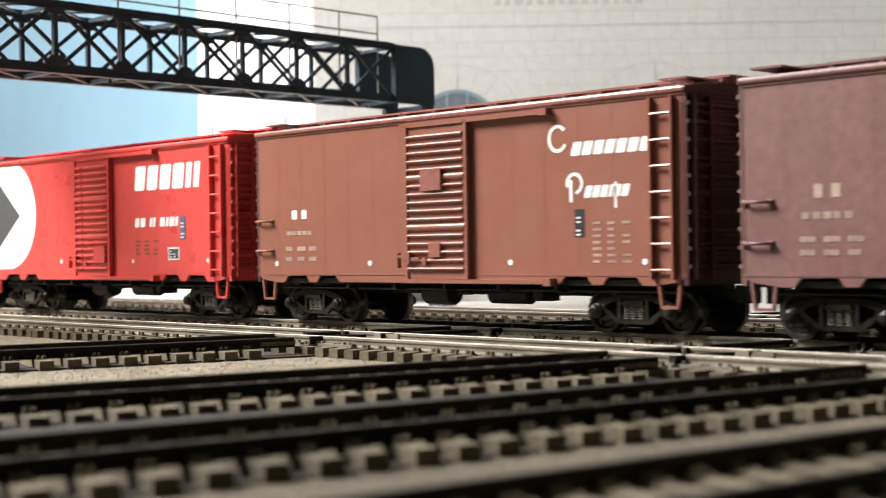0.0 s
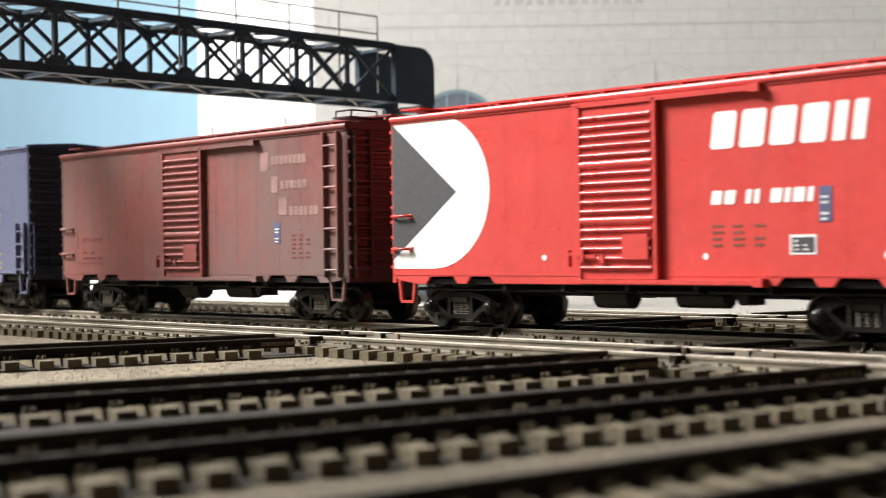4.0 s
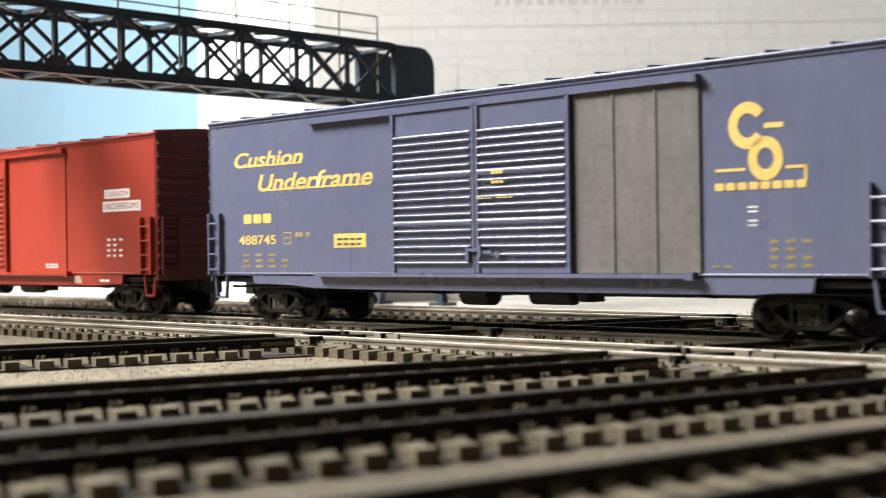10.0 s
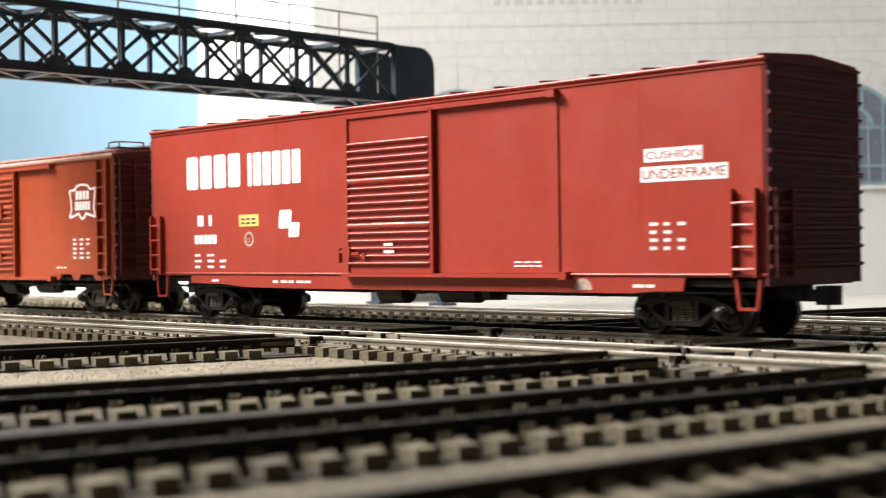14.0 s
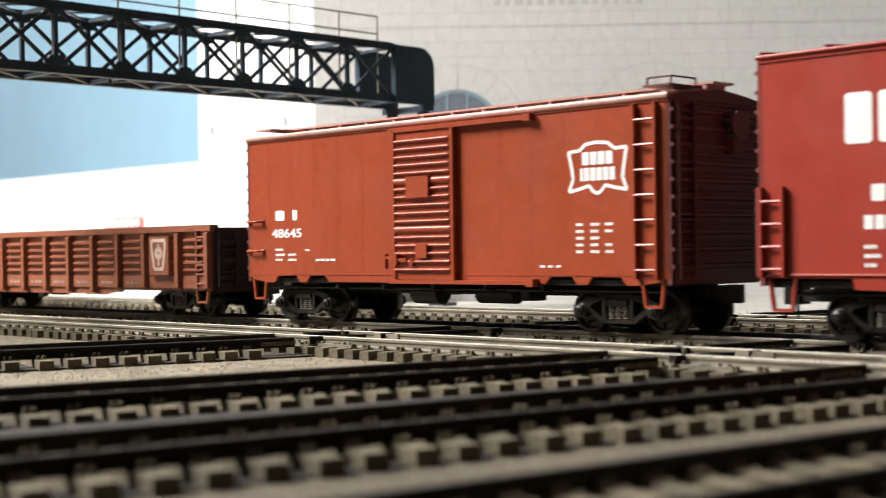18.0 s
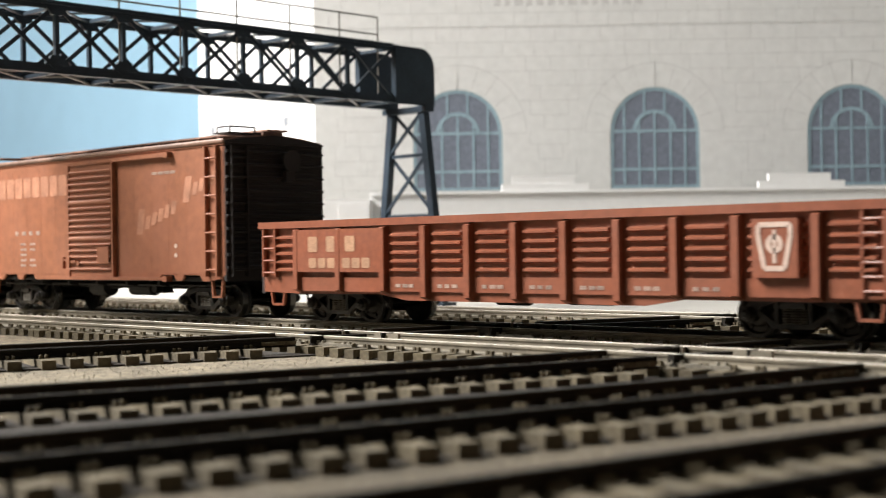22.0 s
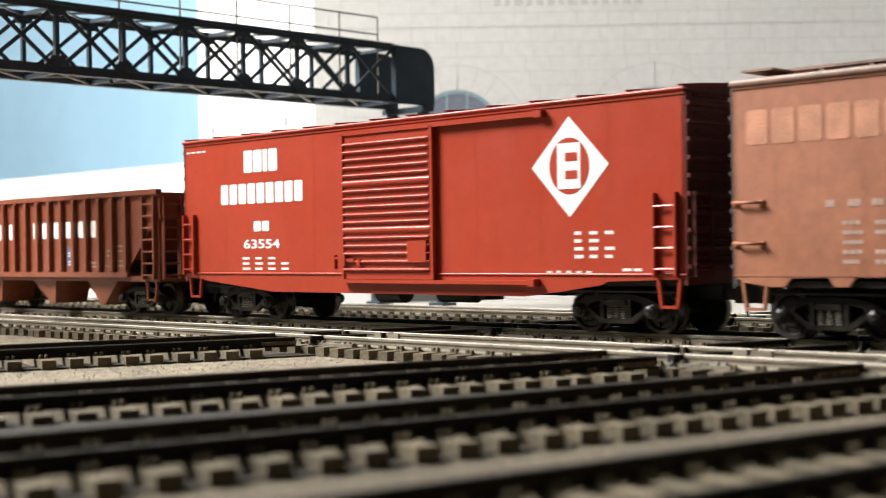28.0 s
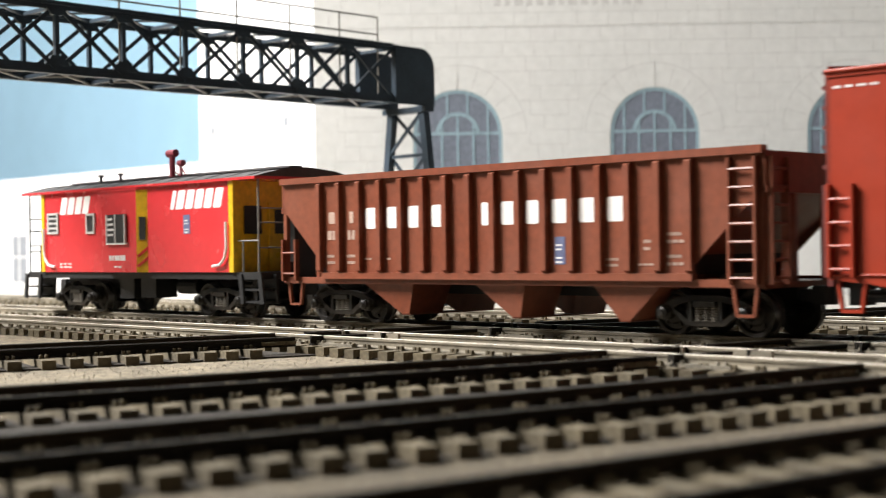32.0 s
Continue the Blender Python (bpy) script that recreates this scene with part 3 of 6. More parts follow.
def make_truck_meshes():
    out = {}
    bm = B()
    prof = [(0.0, -11.8), (0.9, -11.8), (0.9, -9.9), (2.2, -9.7), (2.6, -9.2), (3.6, -9.0), (4.0, -9.7), (4.8, -9.7), (4.8, -7.6), (5.35, -7.4), (5.35, -6.9), (3.9, -6.8), (2.2, -7.3), (0.8, -7.0),
            (0.8, 7.0), (2.2, 7.3), (3.9, 6.8), (5.35, 6.9), (5.35, 7.4), (4.8, 7.6), (4.8, 9.7), (4.0, 9.7), (3.6, 9.0), (2.6, 9.2), (2.2, 9.7), (0.9, 9.9), (0.9, 11.8), (0.0, 11.8)]
    lathe_y(bm, [(max(r, 0.02), y) for r, y in prof], 28)
    for k in range(5):                                     # marks on the wheel plates, so that the turning shows
        a = math.tau * k / 5
        for y in (-9.35, 9.35):
            box(bm, 3.0 * math.cos(a) - 0.35, 3.0 * math.cos(a) + 0.35, y - 0.25, y + 0.25, 3.0 * math.sin(a) - 0.35, 3.0 * math.sin(a) + 0.35)
    for f in bm.faces:
        c = f.calc_center_median()
        rr = math.hypot(c.x, c.z)
        f.material_index = 1 if rr > 4.6 and 7.6 < abs(c.y) < 9.8 else 0
    out["wheelset"] = mesh_of("wheelset", bm, [M_WHEEL, M_TREAD])
    yo, yi = -12.6, -11.2
    outer = [(-12.4, 5.0), (-12.4, 6.0), (-8.4, 7.7), (-4, 8.5), (4, 8.5), (8.4, 7.7), (12.4, 6.0), (12.4, 5.0), (8.2, 4.9), (4.4, 2.2), (-4.4, 2.2), (-8.2, 4.9)]
    inner = [(-7.6, 5.6), (-7.6, 5.9), (-7.2, 6.4), (-3.8, 7.4), (3.8, 7.4), (7.2, 6.4), (7.6, 5.9), (7.6, 5.6), (7.0, 5.3), (3.8, 3.1), (-3.8, 3.1), (-7.0, 5.3)]
    bm = B()
    rings = [[bm.verts.new((x, y, z)) for x, z in pts] for pts, y in ((outer, yo), (inner, yo - 0.15), (inner, yi), (outer, yi))]
    for a, b in zip(rings, rings[1:] + rings[:1]):
        for k in range(12):
            bm.faces.new((a[k], a[(k + 1) % 12], b[(k + 1) % 12], b[k]))
    out["sideframe"] = mesh_of("sideframe", bm, M_TRUCK, 0.12)
    bm = B(); plate(bm, [(-0.45, 3.0), (0.45, 3.0), (0.35, 7.5), (-0.35, 7.5)], yo - 0.25, yi); out["column"] = mesh_of("frame_column", bm, M_TRUCK)
    bm = B(); plate(bm, [(-2.9, 6.2), (2.9, 6.2), (2.6, 7.3), (-2.6, 7.3)], yo - 0.6, yi); out["bolster_end"] = mesh_of("bolster_end", bm, M_TRUCK, 0.12)
    bm = B()
    for v0 in ((1.6, yi), (1.65, yo - 0.5), (1.3, yo - 0.7), (1.25, yo - 1.6), (0.7, yo - 1.8), (0.6, yo - 2.1)):
        bm.verts.ensure_lookup_table()
        row = [bm.verts.new((v0[0] * math.cos(k * math.tau / 12), v0[1], v0[0] * math.sin(k * math.tau / 12))) for k in range(12)]
        if len(bm.verts) > 12:
            for k in range(12):
                bm.faces.new((last[k], last[(k + 1) % 12], row[(k + 1) % 12], row[k]))
        last = row
    bm.faces.new(last)
    out["journal"] = mesh_of("journal_box", bm, M_TRUCK)
    bm = B()
    last = None
    for k in range(13):
        r, z = (0.95 if k % 2 else 0.6), 3.05 + k * 0.27
        row = [bm.verts.new((r * math.cos(j * math.tau / 10), -12.0 + r * math.sin(j * math.tau / 10), z)) for j in range(10)]
        if last:
            for j in range(10):
                bm.faces.new((last[j], last[(j + 1) % 10], row[(j + 1) % 10], row[j]))
        last = row
    out["springs"] = mesh_of("springs", bm, M_SPRING)
    bm = B(); box(bm, -3, 3, -11, 11, 4.0, 8.6); box(bm, -8, 8, -1.5, 1.5, 4.5, 6.0); rod(bm, (0, 0, 8), (0, 0, 9.6), 4, 14)
    for s in (-1, 1):
        box(bm, s * 4.6 - 0.5, s * 4.6 + 0.5, -9.8, 9.8, 3.0, 4.2)
        for y in (-8.6, 8.6):
            box(bm, s * 4.6 - 0.6, s * 4.6 + 0.6, y - 1.2, y + 1.2, 2.6, 6.2)
    out["bolster"] = mesh_of("truck", bm, M_TRUCKIN)
    bm = B()
    box(bm, -8, 0.5, -1.5, 1.5, 7.2, 9.6)
    plate(bm, [(0, -2.2), (3.0, -2.4), (4.6, -1.2), (4.4, 0.2), (2.8, -0.4), (2.2, 0.6), (3.8, 1.4), (3.4, 2.4), (0.2, 2.2)], 6.6, 10.4, "z")
    rod(bm, (1.4, 0.4, 3.6), (1.4, 0.4, 7), 0.3, 6)
    out["coupler"] = mesh_of("coupler", bm, M_BLACK, 0.15)
    return out


TM = make_truck_meshes()
CARS = []                                                   # root, wheelsets, offset along the line


def truck_at(root, x):
    t = part("truck", TM["bolster"], None, root, "black truck with dusty sideframes", at=pose(x / 1000, 0, 0))
    wheels = []
    for s in (-1, 1):
        wheels.append(part("wheelset", TM["wheelset"], None, t, at=pose(s * 0.0099, 0, 0.0048)))
        part("sideframe", TM["sideframe"], None, t, at=pose(0, 0, 0, rz=0 if s < 0 else 180))
        turn = 0 if s < 0 else 180
        part("bolster_end", TM["bolster_end"], None, t, at=pose(0, 0, 0, rz=turn))
        for dx in (-3.7, 3.7):
            part("frame_column", TM["column"], None, t, at=pose(dx / 1000, 0, 0, rz=turn))
        for dx in (-9.9, 9.9):
            part("journal_box", TM["journal"], None, t, at=pose(dx / 1000, 0, 0.0049, rz=turn))
        for dx in (-1.9, 0.0, 1.9):
            part("coil_spring", TM["springs"], None, t, at=pose(dx / 1000, 0, 0) if s < 0 else pose(dx / 1000, 0, 0, rz=180))
    return wheels


def car_root(name, label, off, half_truck, half_len, category="freight car"):
    root = thing(name, label, category, "train cars")
    wheels = truck_at(root, -half_truck) + truck_at(root, half_truck)
    for s in (-1, 1):
        part("coupler", TM["coupler"], None, root, at=pose(s * (half_len + 1.0) / 1000, 0, 0, rz=0 if s > 0 else 180))
    CARS.append((root, wheels, off))
    return root


def underframe(root, half_len, half_truck, z=10.5):
    bm = B(); box(bm, -half_len + 2, half_len - 2, -2.2, 2.2, 7.6, z + 1); part("centre_sill", bm, M_BLACK, root)
    bm = B(); box(bm, -half_len + 1, half_len - 1, -W + 1.5, W - 1.5, z, z + 1.2); part("car_floor", bm, M_BLACK, root)
    for i in range(-2, 3):
        bm = B(); x = i * half_truck * 0.33
        plate(bm, [(-W + 1, z), (W - 1, z), (W - 1, z - 1.2), (4, 7.6), (-4, 7.6), (-W + 1, z - 1.2)], x - 0.5, x + 0.5, "x"); part("crossbearer", bm, M_BLACK, root)
    bm = B(); rod(bm, (-13, -9, 8.2), (-4, -9, 8.2), 2.9, 14); rod(bm, (-4, -9, 8.2), (2, -9, 8.2), 0.5); part("brake_cylinder", bm, M_BLACK, root)
    bm = B(); rod(bm, (8, -8, 8.0), (20, -8, 8.0), 2.3, 14); part("air_reservoir", bm, M_BLACK, root)
    bm = B(); box(bm, 24, 27, -10, -6, 6.6, 10); rod(bm, (25.5, -8, 8), (25.5, -12, 8), 1.4, 10); part("brake_valve", bm, M_BLACK, root)
    bm = B(); rod(bm, (-half_truck + 4, -6, 8.6), (-14, -6.4, 8.9), 0.3); rod(bm, (2, -9, 8.2), (half_truck - 6, -5, 8.6), 0.3); rod(bm, (-half_len + 4, -13, 9.2), (half_len - 4, -13, 9.2), 0.4); part("brake_rod", bm, M_BLACK, root)


def grab(root, x0, x1, z, mat, drop=1.2, y=-W):
    bm = B()
    rod(bm, (x0, y - drop, z), (x1, y - drop, z), 0.34)
    for x in (x0, x1):
        rod(bm, (x, y, z), (x, y - drop, z), 0.34)
        box(bm, x - 0.6, x + 0.6, y - 0.35, y + 0.1, z - 0.8, z + 0.5)
    part("grab_iron", bm, mat, root, smooth=True)


def ladder(root, x0, x1, z0, z1, n, mat, y=-W, end_x=None):
    """A ladder on the side, or on the end of a car where end_x is given (then x0 and x1 run across)."""
    bm = B()
    def P(a, d, z):
        return (a, y - d, z) if end_x is None else (end_x + (d if end_x > 0 else -d), a, z)
    for a in (x0, x1):
        p, q = P(a, 0, z0), P(a, 1.3, z1)
        box(bm, min(p[0], q[0]) - 0.3, max(p[0], q[0]) + 0.3, min(p[1], q[1]) - (0.3 if end_x is not None else 0), max(p[1], q[1]) + (0.3 if end_x is not None else 0), z0, z1)
    for k in range(n):
        z = z0 + (z1 - z0) * (k + 0.35) / n
        rod(bm, P(x0, 1.0, z), P(x1, 1.0, z), 0.32, 8)
    part("ladder", bm, mat, root)


def stirrup(root, x0, x1, z0, z1, mat, y=-W + 0.5):
    bm = B()
    bar(bm, (x0, y, z1), (x0 + 0.8, y, z0), 0.9, 0.6); bar(bm, (x1, y, z1), (x1 - 0.8, y, z0), 0.9, 0.6); bar(bm, (x0 + 0.6, y, z0), (x1 - 0.6, y, z0), 0.9, 0.6)
    part("sill_step", bm, mat, root)


def islands(bm):
    """The connected pieces of a bmesh, each as a bmesh of its own."""
    left, out = set(bm.verts), []
    while left:
        todo, piece = [left.pop()], []
        while todo:
            v = todo.pop()
            piece.append(v)
            for e in v.link_edges:
                o = e.other_vert(v)
                if o in left:
                    left.remove(o)
                    todo.append(o)
        b = B()
        copy = {v: b.verts.new(v.co) for v in piece}
        for f in {f for v in piece for f in v.link_faces}:
            b.faces.new([copy[v] for v in f.verts])
        out.append((min(v.co.x for v in piece), b))
    bm.free()
    return [b for _, b in sorted(out, key=lambda t: t[0])]


def ink(name, bm, mat, root, label=""):
    """Printing on a car: each large bar by itself; the small print is too fine to pick apart."""
    if name == "letter_bar" or (name == "emblem" and "outline" not in label):
        return [part(name, b, mat, root, label) for b in islands(bm)]
    ob = part(name, bm, mat, root, label)
    return tagged(ob, kind="stuff") if "stencil" in name else ob


def bars(bm, x0, x1, z0, z1, rows, cols, fill=0.7, y=-W, ragged=True):
    """Small unreadable writing as short bars."""
    h = (z1 - z0) / rows
    for r in range(rows):
        w = (x1 - x0) / cols
        for c in range(cols):
            if ragged and c == cols - 1 and r % 3 == 2:
                continue
            x, n = x0 + c * w, random.choice((3, 4, 4))
            d = w * fill * random.uniform(0.75, 1.05) / n
            for k in range(n):
                box(bm, x + k * d, x + k * d + d * 0.74, y - 0.09, y + 0.05, z0 + r * h, z0 + r * h + h * 0.44)


def blocks(bm, x0, x1, z0, z1, shapes, y=-W, gap=0.22, slant=0.0, rise=0.0):
    """A name as a row of plain letter-sized bars; i is narrow, _ is a space."""
    wt = sum(0.5 if s in "i_" else 1 for s in shapes)
    unit = (x1 - x0) / (wt + gap * (len(shapes) - 1))
    x, h = x0, z1 - z0
    for s in shapes:
        w = unit * (0.5 if s in "i_" else 1)
        if s != "_":
            lift, c = rise * (x - x0), w * 0.1
            pts = [(0, c), (c, 0), (w - c, 0), (w, c), (w, h - c), (w - c, h), (c, h), (0, h - c)]
            bm.faces.new([bm.verts.new((x + p + slant * q, y - 0.09, z0 + lift + q)) for p, q in pts])
        x += w + unit * gap


def words(name, text, x0, x1, z0, z1, mat, root, label="", shear=0.0, y=-W, bold=0.0):
    cu = bpy.data.curves.new("words", "FONT")
    cu.body, cu.extrude, cu.shear, cu.offset = text, 0.0, shear, bold
    ob = bpy.data.objects.new("words", cu)
    scene.collection.objects.link(ob)
    bpy.context.view_layer.update()
    me = bpy.data.meshes.new_from_object(ob.evaluated_get(bpy.context.evaluated_depsgraph_get()))
    bpy.data.objects.remove(ob)
    xs = [v.co.x for v in me.vertices]; ys = [v.co.y for v in me.vertices]
    for v in me.vertices:
        a = (v.co.x - min(xs)) / (max(xs) - min(xs)); b = (v.co.y - min(ys)) / (max(ys) - min(ys))
        v.co = ((x0 + a * (x1 - x0)) / 1000, (y - 0.08) / 1000, (z0 + b * (z1 - z0)) / 1000)
    me.materials.clear()
    me.materials.append(mat)
    return part(name, me, None, root, label)


def ring(bm, cx, cz, r0, r1, a0=0.0, a1=360.0, y=-W, n=28, sx=1.0):
    """A flat ring, or a part of one, in one connected piece."""
    whole = a1 - a0 >= 359.9
    rows = []
    for k in range(n if whole else n + 1):
        u = radians(a0 + (a1 - a0) * k / n)
        rows.append([bm.verts.new((cx + sx * r * math.cos(u), h, cz + r * math.sin(u))) for r, h in ((r0, y - 0.1), (r1, y - 0.1), (r1, y + 0.04), (r0, y + 0.04))])
    pairs = list(zip(rows, rows[1:])) + ([(rows[-1], rows[0])] if whole else [])
    for a, b in pairs:
        for k in range(4):
            bm.faces.new((a[k], a[(k + 1) % 4], b[(k + 1) % 4], b[k]))
    if not whole:
        bm.faces.new(rows[0])
        bm.faces.new(rows[-1][::-1])


def car_end(root, x, s, z0, z1, mat, ribs, rib_mat=None):
    """An end wall with pressed horizontal ribs."""
    bm = B()
    box(bm, x - 0.7 if s > 0 else x, x if s > 0 else x + 0.7, -W + 0.4, W - 0.4, z0, z1)
    h = (z1 - z0 - 3) / ribs
    panel = part("end_panel", bm, mat, root)
    for y in (-W, W):
        bm = B(); box(bm, x - 0.9 if s > 0 else x - 0.2, x + 0.2 if s > 0 else x + 0.9, min(y, y * 0.95), max(y, y * 0.95), z0, z1)
        part("corner_post", bm, mat, panel)
    bm = B()
    plate(bm, [(0, -h * 0.2), (s * 0.9, -h * 0.08), (s * 0.9, h * 0.06), (0, h * 0.14)], -W + 0.1, W - 0.1)
    plate(bm, [(0, h * 0.36), (s * 0.4, h * 0.42), (s * 0.4, h * 0.5), (0, h * 0.56)], -W + 3.0, W - 3.0)
    me = mesh_of("end_rib", bm, mat)
    for k in range(ribs):
        part("end_rib", me, None, panel, at=pose(x / 1000, 0, (z0 + 2 + h * (k + 0.5)) / 1000))


def boxcar(name, label, off, L, eave, bottom, mats, door, ladders, roofwalk, half_truck, tracks, panels, doors=1, small_latch=False, roof_rise=2.4, end_ribs=10, rib_top=0.0):
    """mats: side, roof, end, door. door: x0, x1, z0, z1. bottom: the lower edge from left to right. tracks: x0, x1 top, x0, x1 below."""
    m_side, m_roof, m_end, m_door = mats
    h = L / 2
    root = car_root(name, label, off, half_truck, h)
    underframe(root, h, half_truck)
    for s in (-1, 1):
        bm = B()
        pts = [(-h, eave), (h, eave)] + [(x, z) for x, z in bottom[::-1]]
        plate(bm, pts, s * W - (0 if s < 0 else 0.8), s * W + (0.8 if s < 0 else 0))
        if s < 0:
            for k in range(1, panels):
                x = -h + L * k / panels
                if door[0] - 1 < x < door[1] + 1:
                    continue
                for dx in (-0.35, 0.35):
                    zz = 13.5
                    while zz < eave - 0.8:
                        box(bm, x + dx - 0.12, x + dx + 0.12, -W - 0.045, -W + 0.05, zz, zz + 0.26)
                        zz += 0.9
            box(bm, -h, h, -W - 0.28, -W + 0.1, eave - 0.9, eave - 0.1)
            box(bm, -h, h, -W - 0.12, -W + 0.1, 12.6, 13.0)
        part("side_panel", bm, m_side, root)
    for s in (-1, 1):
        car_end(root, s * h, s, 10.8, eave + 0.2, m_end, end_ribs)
    # roof with raised seams
    bm = B()
    prof = [(-W - 0.35, eave - 0.25), (-W - 0.35, eave + 0.35), (-W * 0.55, eave + roof_rise * 0.62), (0, eave + roof_rise), (W * 0.55, eave + roof_rise * 0.62), (W + 0.35, eave + 0.35), (W + 0.35, eave - 0.25)]
    plate(bm, prof, -h - 0.2, h + 0.2, "x")
    rf = part("roof", bm, m_roof, root)
    for s in (-1, 1):
        bm = B(); plate(bm, [(a * 0.99, b) for a, b in prof], s * h + (0.22 if s > 0 else -0.55), s * h + (0.55 if s > 0 else -0.22), "x"); part("roof_end_plate", bm, m_end, rf)
    bm = B(); half_round(bm, -h, h, -W - 0.25, eave + 0.2, 0.55, 0.75 if roofwalk else 0.45)
    if not roofwalk:
        half_round(bm, -h, h, -W, 12.9, 0.4, 0.3)
    part("side_moulding", bm, m_roof, root, smooth=True)
    bm = B()
    plate(bm, [(a * (0.985 if roofwalk else 1.0), b + (0.5 if roofwalk else 0.8)) for a, b in prof[1:6]] + [(W * 0.9, eave), (-W * 0.9, eave)], -0.55, 0.55, "x")
    rib = mesh_of("roof_rib", bm, m_roof)
    n = int(L / (10.5 if roofwalk else 13.6))
    for k in range(n + 1):
        part("roof_rib", rib, None, rf, at=pose((-h + 1 + (L - 2) * k / n) / 1000, 0, 0))
    if roofwalk:
        rw = None
        for y in (-2.6, 0, 2.6):
            bm = B(); box(bm, -h - 1.5, h + 1.5, y - 1.15, y + 1.15, eave + roof_rise + 1.1, eave + roof_rise + 1.6)
            rw = part("running_board", bm, m_roof, root)
        bm = B(); box(bm, -0.4, 0.4, -3.6, 3.6, eave + roof_rise, eave + roof_rise + 1.1)
        bracket = mesh_of("running_board_bracket", bm, m_roof)
        for k in range(n + 1):
            part("running_board_bracket", bracket, None, rf, at=pose((-h + 1 + (L - 2) * k / n) / 1000, 0, 0))
        for s in (-1, 1):
            bm = B()
            x = s * (h - 4.5)
            box(bm, x - 3.5, x + 3.5, -W + 2, -4, eave + roof_rise * 0.7 + 0.9, eave + roof_rise * 0.7 + 1.3)
            part("lateral_running_board", bm, m_end if s > 0 and roofwalk == 2 else m_roof, root)
            if s > 0 and roofwalk == 2:
                bm = B()
                zt = eave + roof_rise * 0.7 + 1.3
                for a, b in (((x - 3, -W + 3, zt), (x - 3, -W + 3, zt + 1.6)), ((x - 3, -W + 3, zt + 1.6), (x + 3, -W + 3, zt + 1.6)), ((x + 3, -W + 3, zt + 1.6), (x + 3, -W + 3, zt)), ((x + 3, -W + 3, zt + 1.6), (x + 3, -6, zt + 1.6)), ((x + 3, -6, zt + 1.6), (x + 3, -6, zt))):
                    rod(bm, a, b, 0.24)
                part("roof_grab_iron", bm, m_end, root)
        bm = B()
        rod(bm, (h + 2.6, 4, eave - 5), (h + 3.2, 4, eave - 5), 3.2, 16); rod(bm, (h, 4, eave - 5), (h + 3, 4, eave - 5), 0.4); box(bm, h + 0.2, h + 2.4, 2.4, 5.6, eave - 11, eave - 7.6)
        part("brake_wheel", bm, m_end, root)
    # doors
    x0, x1, z0, z1 = door
    wd = (x1 - x0) / doors
    for d in range(doors):
        a, b = x0 + d * wd + 0.2, x0 + (d + 1) * wd - 0.2
        bm = B()
        box(bm, a, b, -W - 1.1, -W - 0.2, z0, z1)
        dr = part("sliding_door", bm, m_door, root)
        for e in (a, b - 0.9):
            bm = B(); box(bm, e, e + 0.9, -W - 1.6, -W - 1.1, z0, z1); part("door_stile", bm, m_door, dr)
        nr = 17
        step = (z1 - z0 - 3.4 - rib_top) / nr
        bm = B(); half_round(bm, a + 0.9, b - 0.9, -W - 1.1, 0, 0.75, step * 0.44, 9); broad = mesh_of("door_rib", bm, m_door, smooth=True)
        bm = B(); half_round(bm, a + 1.2, b - 1.2, -W - 1.1, 0, 0.85, step * 0.25, 9); narrow = mesh_of("door_rib", bm, m_door, smooth=True)
        for k in range(nr):
            part("door_rib", broad if k in (5, 11) else narrow, None, dr, at=pose(0, 0, (z0 + 1.4 + step * (k + 0.5)) / 1000))
        if doors == 2 and d == 0:
            continue
        bm = B()
        box(bm, a + 1.2, a + 5.4, -W - 2.1, -W - 1.4, z0 + 4.4, z0 + 5.2); box(bm, a + 1.2, a + 2.2, -W - 2.4, -W - 1.4, z0 + 3.6, z0 + 6.4); box(bm, a + 6.4, a + 7.6, -W - 2.1, -W - 1.4, z0 + 3.4, z0 + 5.0)
        part("door_latch", bm, m_door, dr)
        bm = B(); box(bm, a - 2.6, a + 1.4, -W - 2.3, -W - 1.7, z0 + 5.0, z0 + 5.7); box(bm, a - 2.6, a - 1.8, -W - 2.4, -W - 1.2, z0 + 2.6, z0 + 6.2); part("latch_handle", bm, m_door, dr)
        if L > 200:
            continue
        bm = B()
        if small_latch:
            box(bm, (a + b) / 2 - 1.8, (a + b) / 2 + 2.0, -W - 2.2, -W - 1.4, z0 + 5.2, z0 + 8.6)
        else:
            box(bm, b - 8.4, b - 1.8, -W - 2.2, -W - 1.4, z0 + 4.2, z0 + 9.4)
        part("route_card_board", bm, m_door, dr, bevel=0.15)
    t = tracks
    bm = B(); box(bm, t[0], t[1], -W - 1.5, -W, z1, z1 + 0.5); box(bm, t[0], t[1], -W - 1.6, -W - 1.3, z1 - 0.6, z1 + 0.5); box(bm, t[1] - 2.2, t[1], -W - 1.9, -W, z1 - 0.9, z1 + 0.7)
    part("door_track", bm, m_side, root)
    bm = B(); box(bm, t[2], t[3], -W - 2.0, -W, z0 - 1.0, z0 - 0.1); box(bm, t[3] - 2, t[3], -W - 2.2, -W, z0 - 1.4, z0 + 0.3)
    part("door_track", bm, m_side, root)
